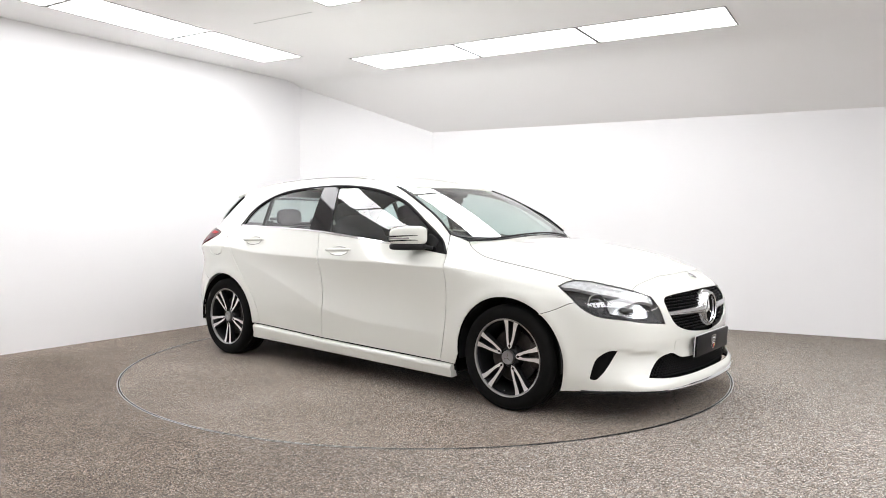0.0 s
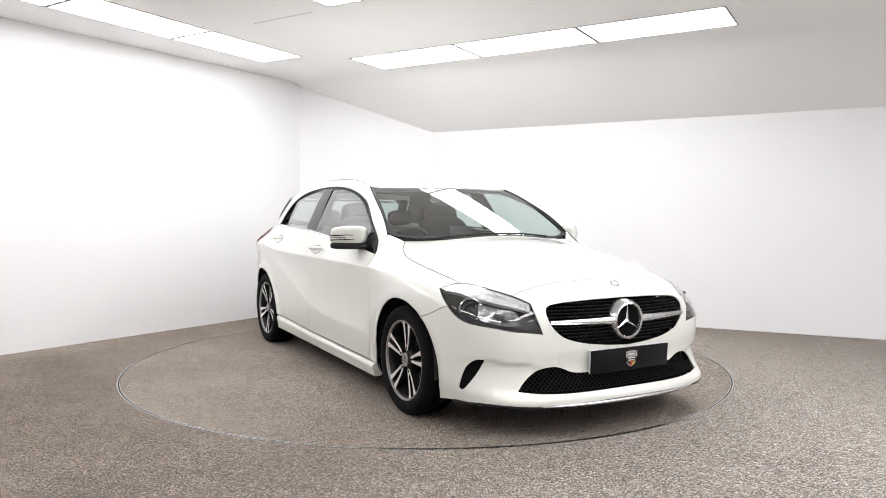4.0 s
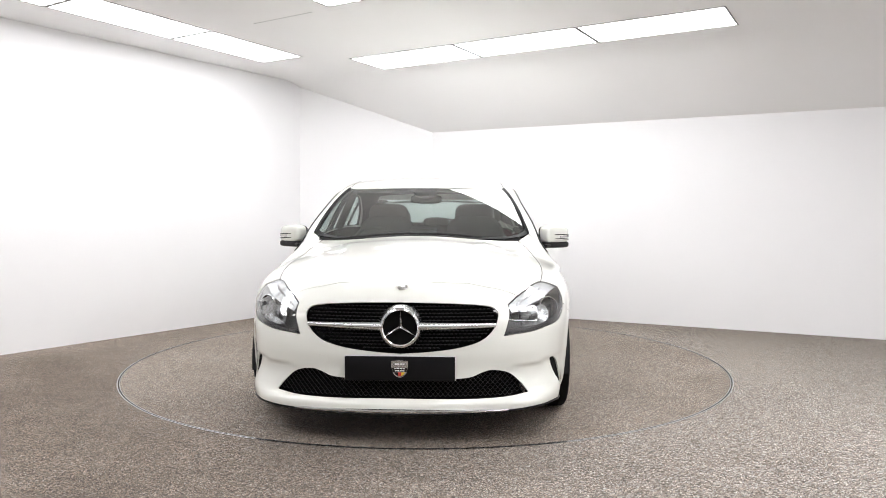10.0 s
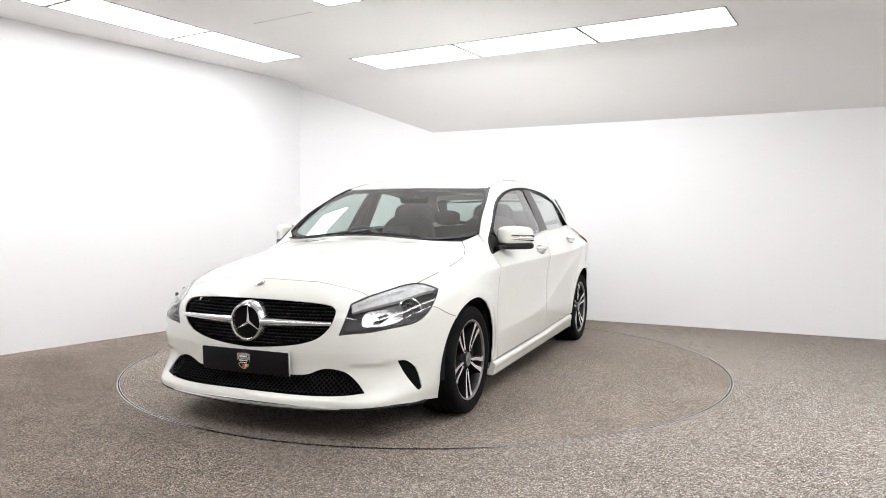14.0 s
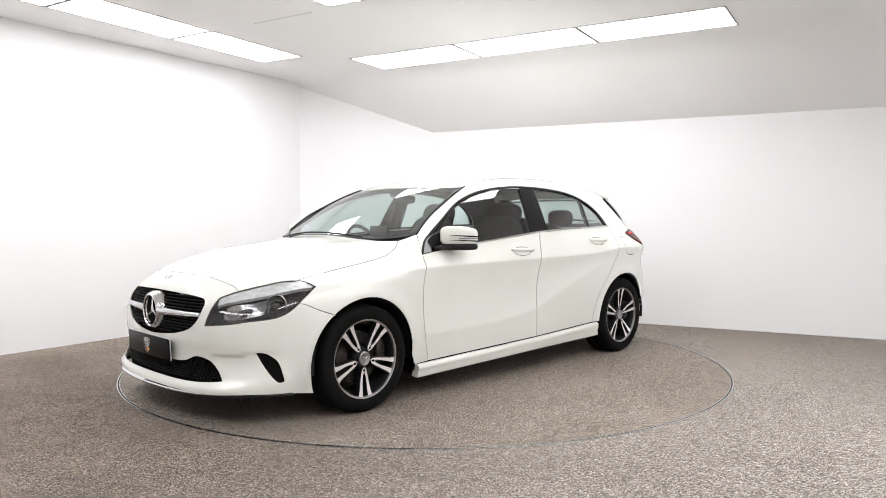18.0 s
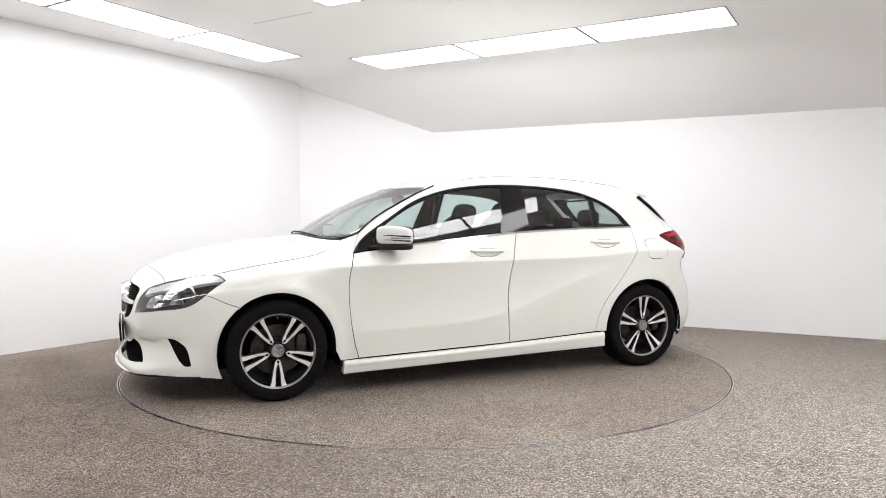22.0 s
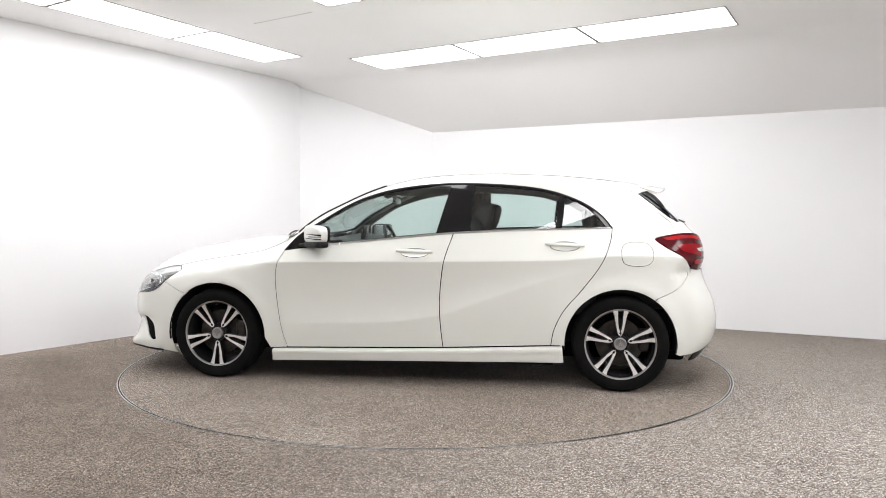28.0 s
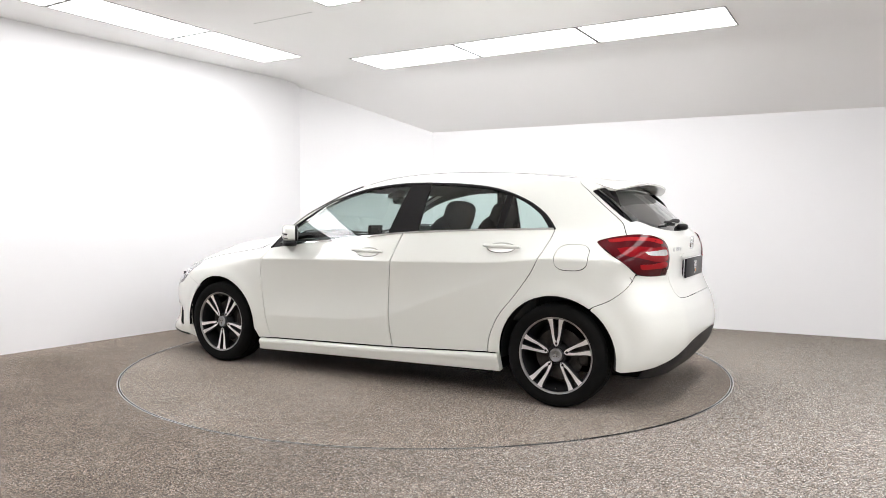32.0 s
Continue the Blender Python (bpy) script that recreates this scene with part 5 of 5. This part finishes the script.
part("bumper_trim", tube([(p[0] + 0.007 - 0.012 * abs(p[1] / 0.52) ** 6, p[1], p[2] - 0.001) for p in lip], lambda u: 0.003 + 0.0075 * math.sin(math.pi * u) ** 0.5, 8), CHROME, bumper, "chrome strip along the lower lip")
low = [(q[0] - 0.010, q[1], q[2] - 0.003) for q in np.vstack([low_edge[4:], (low_edge * (1, -1, 1))[::-1][1:-4]])]
part("bumper_lip", tube(low, 0.008, 8), BLACK, bumper, "black lower lip")
hook = on_end(oval(-0.385, 0.405, 0.028, 0.030, 20, 4.0), NOSE)
sheet("tow_cover", skin(hook, NOSE, gap=0.001, fold=0.004, grid=0.02, lift=0.0016), PAINT, bumper, "small square tow eye cover")


def show_plate(parent, m):
    """A black showroom plate with a small shield; local x to the right, z up, it faces -y."""
    p = part("show_plate", boxed((0.526, 0.012, 0.117), None, 0.004), PLATE, parent, "plain black showroom plate with a small shield", m)
    part("plate_holder", boxed((0.512, 0.016, 0.100), Matrix.Translation((0, 0.013, 0)), 0.003), BLACK, p)
    part("plate_edge", boxed((0.532, 0.004, 0.120), Matrix.Translation((0, 0.009, 0.0015)), 0.001), WHITE, p, "thin white edge behind the black face")
    shield = [(-0.027, 0.036), (0.0, 0.040), (0.027, 0.036), (0.0275, 0.010), (0.022, -0.020), (0.012, -0.034), (0.0, -0.041), (-0.012, -0.034), (-0.022, -0.020), (-0.0275, 0.010)]
    part("shield", prism([(x * 1.45, z * 1.06) for x, z in shield], 0.003, Matrix.Translation((0, -0.0072, 0)), 0.0006), SATIN, p, "small silver shield")
    part("shield_field", prism([(x * 1.28, z * 0.30 - 0.004) for x, z in ((-0.028, 0.036), (0.028, 0.036), (0.026, -0.036), (-0.026, -0.036))], 0.002, Matrix.Translation((0, -0.0086, 0))), GLOSS, p, smooth=False)
    for k, (x0, x1, mat) in enumerate(((-0.0175, -0.006, GLOSS), (-0.006, 0.006, RED_PRINT), (0.006, 0.0175, YELLOW_PRINT))):
        part("shield_stripe", prism([(x0 * 1.5, -0.016), (x1 * 1.5, -0.016), (x1, -0.037 + abs(x1) * 0.5), (x0, -0.037 + abs(x0) * 0.5)], 0.002, Matrix.Translation((0, -0.0088, 0))), mat, p, smooth=False)
    bm = bmesh.new()
    for k, (z, wide) in enumerate(((0.024, 0.050), (0.003, 0.054), (-0.008, 0.048))):
        for i in range(4):
            box(bm, (wide / 5, 0.001, 0.0075 if k == 0 else 0.005), Matrix.Translation((-wide / 2 + wide * (i + 0.5) / 4, -0.0098, z)))
    part("shield_marks", bm, WHITE, p, smooth=False)
    part("shield_top_marks", boxed((0.056, 0.001, 0.010), Matrix.Translation((0, -0.0092, 0.024))), LAMP_DARK, p, smooth=False)
    return p


show_plate(bumper, Matrix.Translation((2.210, 0, 0.381)) @ Matrix.Rotation(radians(90), 4, "Z") @ Matrix.Rotation(radians(3), 4, "X"))
show_plate(tailgate, Matrix.Translation((-1.950, 0, 0.795)) @ Matrix.Rotation(radians(-90), 4, "Z") @ Matrix.Rotation(radians(2), 4, "X"))
badge_at = on_top([(2.085, 0.0)])[0]
part("bonnet_badge", lathe([(0.0, 0.004), (0.022, 0.003), (0.026, 0.0)], 28), SATIN, bpy.data.objects["bonnet"], "small round silver badge",
     Matrix.Translation((badge_at[0] + 0.002, 0, badge_at[2] + 0.003)) @ Matrix.Rotation(radians(-90), 4, "Z") @ Matrix.Rotation(radians(62), 4, "X"))

# ---- car: rear lamps and tail details ----
lamp_bottom = on_shell(spline([(-1.900, 0.52, 0.79), (-1.895, 0.545, 0.774), (-1.833, 0.693, 0.774), (-1.790, 0.765, 0.782)], 5), (-0.8, 0.6, 0))
tail_outline = tidy(np.vstack([tail_out, hatch_low[1:26], lamp_bottom[1:-1]]), 0.003)
TAIL_VIEW = Straight((-0.70, 0.66, 0.27))
TW = (-0.70, 0.66, 0.27)


tail_fair = Fair(tail_outline, TAIL_VIEW, 3)


def tail_piece(points, lift):
    return skin(on_shell(spline(points + points[:1], 4)[:-1], TW), TAIL_VIEW, gap=0.0005, fold=0.004, grid=0.02, lift=lift, surface=tail_fair)


tail_main = skin(tail_outline, TAIL_VIEW, gap=0.0015, fold=0.03, grid=0.022, lift=0.004, surface=tail_fair)
tail_bits = [("bright_band", [(-1.60, 0.745, 0.968), (-1.70, 0.70, 0.978), (-1.80, 0.645, 0.978), (-1.865, 0.56, 0.962), (-1.865, 0.57, 0.945), (-1.80, 0.66, 0.957), (-1.71, 0.72, 0.958), (-1.62, 0.76, 0.952)], RED_LIT, "bright red light band"),
             ("red_section", [(-1.66, 0.79, 0.918), (-1.75, 0.735, 0.928), (-1.84, 0.655, 0.925), (-1.885, 0.53, 0.925), (-1.893, 0.53, 0.86), (-1.86, 0.65, 0.848), (-1.78, 0.76, 0.868), (-1.70, 0.81, 0.885)], RED, "red lamp section"),
             ("reverse_lamp", [(-1.822, 0.745, 0.908), (-1.86, 0.66, 0.912), (-1.890, 0.548, 0.912), (-1.893, 0.545, 0.888), (-1.868, 0.66, 0.886), (-1.838, 0.73, 0.893)], CLEAR_LAMP, "clear reversing lamp"),
             ("lower_band", [(-1.79, 0.765, 0.835), (-1.84, 0.69, 0.838), (-1.893, 0.55, 0.843), (-1.893, 0.55, 0.822), (-1.845, 0.69, 0.812), (-1.80, 0.762, 0.815)], RED_LIT, "bright red lower band")]
bits = [(n, tail_piece(p, 0.0046 + 0.0008 * i), m, l) for i, (n, p, m, l) in enumerate(tail_bits)]
for s in (1, -1):
    lamp = sheet("tail_light", tail_main, RED_DARK, car, "dark red wrap-round tail light", s < 0)
    for n, sk, m, l in bits:
        sheet(n, sk, m, lamp, l, s < 0)
part("tailgate_badge", star(0.034, 0.006, 0.005, 0.004), CHROME, tailgate, "three-armed chrome badge", Matrix.Translation((-1.932, 0, 0.945)) @ Matrix.Rotation(radians(90), 4, "Z") @ Matrix.Rotation(radians(-8), 4, "X"), smooth=False)
part("badge_ring", lathe([(0.034, 0.0), (0.034, 0.006), (0.038, 0.008), (0.041, 0.0)], 36, close=True), CHROME, tailgate, "chrome badge ring", Matrix.Translation((-1.932, 0, 0.945)) @ Matrix.Rotation(radians(90), 4, "Z") @ Matrix.Rotation(radians(-8), 4, "X"))
bm = bmesh.new()
for i, (y, wide) in enumerate(((0.415, 0.026), (0.365, 0.012), (0.342, 0.022), (0.312, 0.022), (0.275, 0.020))):
    p = on_end([(y, 0.915)], TAIL)[0]
    box(bm, (0.004, wide, 0.024 if i < 4 else 0.018), Matrix.Translation((p[0] - 0.002, y, 0.915)), 0.001, 1)
part("model_marks", bm, CHROME, tailgate, "small chrome bars beside the plate", smooth=False)
sheet("tailgate_handle", skin(mirrored(on_end(spline([(0.0, 0.884), (0.25, 0.882), (0.29, 0.872), (0.25, 0.862), (0.0, 0.861)], 4), TAIL)), TAIL, gap=0, fold=0.01, grid=0.04, lift=0.006), PAINT, tailgate, "white handle bar over the plate")
wiper_pts = [on_shell([(-1.8, y, 1.04 + 0.02 * (y < 0.1) + z)], (-0.7, 0, 0.7))[0] for y, z in ((-0.06, -0.005), (0.05, 0.004), (0.18, 0.010), (0.30, 0.014))]
part("rear_wiper", tube([(p[0] - 0.018, p[1], p[2] + 0.012) for p in wiper_pts], lambda u: 0.014 - 0.009 * u, 8), BLACK, tailgate, "black rear wiper")
part("wiper_pivot", pillow((0.035, 0.04, 0.022), 2.5, 12, Matrix.Translation((-1.868, -0.04, 1.045))), BLACK, tailgate)

# ---- car: mirrors, wipers ----
def door_mirror(s):
    """Built with its long side along y, then swept back."""
    m = Matrix.Translation((0.628, s * 0.905, 0.988)) @ Matrix.Rotation(s * radians(43), 4, "Z")
    body = pillow((0.050, 0.118, 0.060), 4.4, 24)
    for v in body.verts:
        t = s * v.co.y / 0.118
        v.co.z = v.co.z * (1.0 - 0.12 * max(t, 0)) - 0.006 * max(t, 0)
        v.co.x *= 1.0 - 0.25 * max(t, 0) ** 2
    shell_m = part("door_mirror", body, PAINT, car, "white door mirror with black foot and indicator lines", m)
    part("mirror_base", pillow((0.049, 0.118, 0.023), 4.0, 16, Matrix.Translation((0.0, 0.0, -0.069))), BLACK, shell_m, "black lower cover")
    part("mirror_arm", tube([(0.0, s * -0.02, -0.072), (0.03, s * -0.10, -0.072), (0.045, s * -0.15, -0.076)], 0.020, 10, 0.6), BLACK, shell_m, "black mirror arm")
    for z, r in ((0.000, 0.0055), (-0.028, 0.0045)):
        pts = [(0.0515 * (1 - 0.25 * max(t, 0) ** 2) * (1 - abs(t) ** 4.4) ** (1 / 4.4), s * 0.119 * t, z - 0.006 * max(t, 0)) for t in np.linspace(-0.45, 0.99, 16)]
        part("indicator_line", tube(pts, lambda u, r=r: r * (0.35 + 0.65 * u), 6), GLOSS, shell_m, "dark line across the mirror")
    pts = [(0.0515 * (1 - 0.25 * max(t, 0) ** 2) * (1 - abs(t) ** 4.4) ** (1 / 4.4), s * 0.119 * t, -0.016) for t in np.linspace(0.0, 0.985, 12)]
    part("indicator_lens", tube(pts, 0.0055, 6), CLEAR_LAMP, shell_m, "clear indicator strip")
    part("mirror_frame", pillow((0.010, 0.110, 0.056), 4.4, 16, Matrix.Translation((-0.044, 0, 0))), BLACK, shell_m, "black mirror surround")
    part("mirror_glass", pillow((0.004, 0.098, 0.046), 4.4, 14, Matrix.Translation((-0.053, 0, 0))), MIRROR, shell_m, "mirror glass")
    return shell_m


for s in (1, -1):
    door_mirror(s)
for s, y0, y1 in ((1, 0.40, -0.22), (-1, -0.10, -0.66)):
    pts = on_top([(1.045 - 0.33 * y * y, y) for y in np.linspace(y0, y1, 9)])
    part("wiper", tube([(p[0] + 0.004, p[1], p[2] + 0.010) for p in pts], 0.006, 6), BLACK, car, "black windscreen wiper")
sheet("scuttle", skin(mirrored(tidy(np.vstack([back_edge, on_top([(0.885, 0.652), (0.868, 0.660)]), scuttle_back[::-1]]))), ABOVE, gap=0.001, fold=0.01, grid=0.03, lift=-0.008), BLACK, car, "black plastic scuttle panel")

# ---- car: cabin ----
sheet("headliner", skin(mirrored(np.vstack([screen_top, roof_side[1:], hatch_top[::-1][1:]])), ABOVE, grid=0.08, lift=-0.035, fold=0), LINER, car, "grey headlining")
pillar = tidy(np.vstack([screen_side[::-1], on_side(spline(DLO_TOP, 6)), hatch_side[::-1][6:], roof_side[::-1]]))
both("pillar_trim", skin(pillar, FRAME_WAY, grid=0.05, lift=-0.03, fold=0), LINER, car, "grey pillar trim")


def seat(y, tall=True):
    cushion = part("front_seat", pillow((0.27, 0.25, 0.085), 3.2, 16), FABRIC, car, "dark fabric front seat", Matrix.Translation((0.06, y, 0.50)) @ Matrix.Rotation(radians(-8), 4, "Y"))
    part("backrest", pillow((0.075, 0.250, 0.345), 3.6, 16, Matrix.Translation((-0.30, 0, 0.335)) @ Matrix.Rotation(radians(-14), 4, "Y")), FABRIC, cushion)
    part("headrest", pillow((0.060, 0.165, 0.105), 3.4, 14, Matrix.Translation((-0.41, 0, 0.675)) @ Matrix.Rotation(radians(-8), 4, "Y")), FABRIC, cushion, "dark fabric headrest")
    for q in (0.06, -0.06):
        part("headrest_post", tube([(-0.38, q, 0.52), (-0.405, q, 0.64)], 0.006, 6), SATIN, cushion)
    return cushion


seat(0.36)
seat(-0.36)
bench = part("rear_seat", pillow((0.24, 0.62, 0.09), 3.5, 16), FABRIC, car, "dark fabric rear bench", Matrix.Translation((-0.78, 0, 0.50)))
part("backrest", pillow((0.09, 0.62, 0.28), 4.0, 16, Matrix.Translation((-0.28, 0, 0.26)) @ Matrix.Rotation(radians(-20), 4, "Y")), FABRIC, bench)
for y in (0.36, 0.0, -0.36):
    part("headrest", pillow((0.045, 0.12, 0.07 if y else 0.045), 3.0, 12, Matrix.Translation((-0.42, y, 0.60 if y else 0.56))), FABRIC, bench)
part("parcel_shelf", boxed((0.50, 1.14, 0.02), Matrix.Translation((-1.50, 0, 0.93)), 0.006), TRIM, car, "black parcel shelf")
dash = bmesh.new()
prof = [(0.99, 0.905), (0.86, 0.940), (0.66, 0.945), (0.53, 0.925), (0.47, 0.88), (0.50, 0.78), (0.56, 0.62), (0.95, 0.60)]
rows = []
for y in np.linspace(-0.70, 0.70, 25):
    hump = 0.030 * math.exp(-((y + 0.36) / 0.14) ** 4)
    rows.append([dash.verts.new((x - (0.30 * y * y if x > 0.6 else 0.05 * y * y), y, z + (hump if 0.5 < x < 0.75 and z > 0.9 else 0))) for x, z in prof])
for a, b in zip(rows[:-1], rows[1:]):
    for i in range(len(prof)):
        j = (i + 1) % len(prof)
        dash.faces.new((a[i], a[j], b[j], b[i]))
bmesh.ops.recalc_face_normals(dash, faces=dash.faces)
dashboard = part("dashboard", dash, TRIM, car, "black dashboard", angle=50)
part("screen", boxed((0.012, 0.19, 0.11), Matrix.Translation((0.53, 0, 0.985)) @ Matrix.Rotation(radians(-10), 4, "Y"), 0.006), GLOSS, dashboard, "small black display")
part("console", boxed((0.80, 0.20, 0.22), Matrix.Translation((0.18, 0, 0.46)), 0.03), TRIM, dashboard)
sw = lathe([(0.175 + 0.014 * math.cos(a), 0.014 * math.sin(a)) for a in np.linspace(0, 2 * math.pi, 10, endpoint=False)], 40, close=True)
tilt_sw = Matrix.Translation((0.375, -0.36, 0.875)) @ Matrix.Rotation(radians(90), 4, "Z") @ Matrix.Rotation(radians(24), 4, "X")
steering = part("steering_wheel", sw, TRIM, car, "black steering wheel", tilt_sw)
part("steering_hub", pillow((0.07, 0.025, 0.06), 3.0, 12), TRIM, steering)
part("steering_spoke", boxed((0.33, 0.014, 0.035), None, 0.004), SATIN, steering)
part("steering_column", tube([(0, -0.02, 0), (0, -0.20, 0)], 0.04, 10), TRIM, steering)
part("interior_mirror", pillow((0.016, 0.115, 0.032), 4.0, 14), GLOSS, car, "black interior mirror", Matrix.Translation((0.275, 0.0, 1.235)))
part("mirror_stem", tube([(0.0, 0, 0.02), (0.05, 0, 0.055)], 0.010, 8), TRIM, bpy.data.objects["interior_mirror"])
part("sensor_cover", pillow((0.06, 0.085, 0.022), 3.0, 12, Matrix.Translation((0.315, 0, 1.283)) @ Matrix.Rotation(radians(24), 4, "Y")), BLACK, car, "black sensor cover on the windscreen")
for s in (1, -1):
    part("door_card", boxed((1.9, 0.05, 0.45), Matrix.Translation((-0.25, s * 0.765, 0.70)), 0.02), TRIM, car, "black inner door trim")
    part("rear_trim", boxed((0.55, 0.05, 0.42), Matrix.Translation((-1.40, s * 0.66, 0.72)), 0.02), TRIM, car, "black inner trim beside the boot")
    part("rear_pillar_trim", boxed((0.035, 0.06, 0.34), Matrix.Translation((-0.325, s * 0.695, 1.16)) @ Matrix.Rotation(s * radians(24), 4, "X"), 0.01), TRIM, car, "dark centre pillar trim")
part("bulkhead", boxed((0.03, 1.1, 0.34), Matrix.Translation((0.98, 0, 0.68)), 0.005), DARK, car)
part("boot_panel", boxed((0.03, 1.0, 0.45), Matrix.Translation((-1.80, 0, 0.74)), 0.005), TRIM, car)

# ---- what moves: the platform and the car on it turn at one steady rate ----
def motions():
    turn = [(float(t), -40.146 - 5.3337 * t) for t in range(33)]
    walk(platform, [(t, pose(0, 0, 0, 0, 0, a)) for t, a in turn])
    walk(car, [(t, pose(0, 0, 0, 0, 0, a) @ pose(-0.0273, -0.0011, 0)) for t, a in turn])


motions()
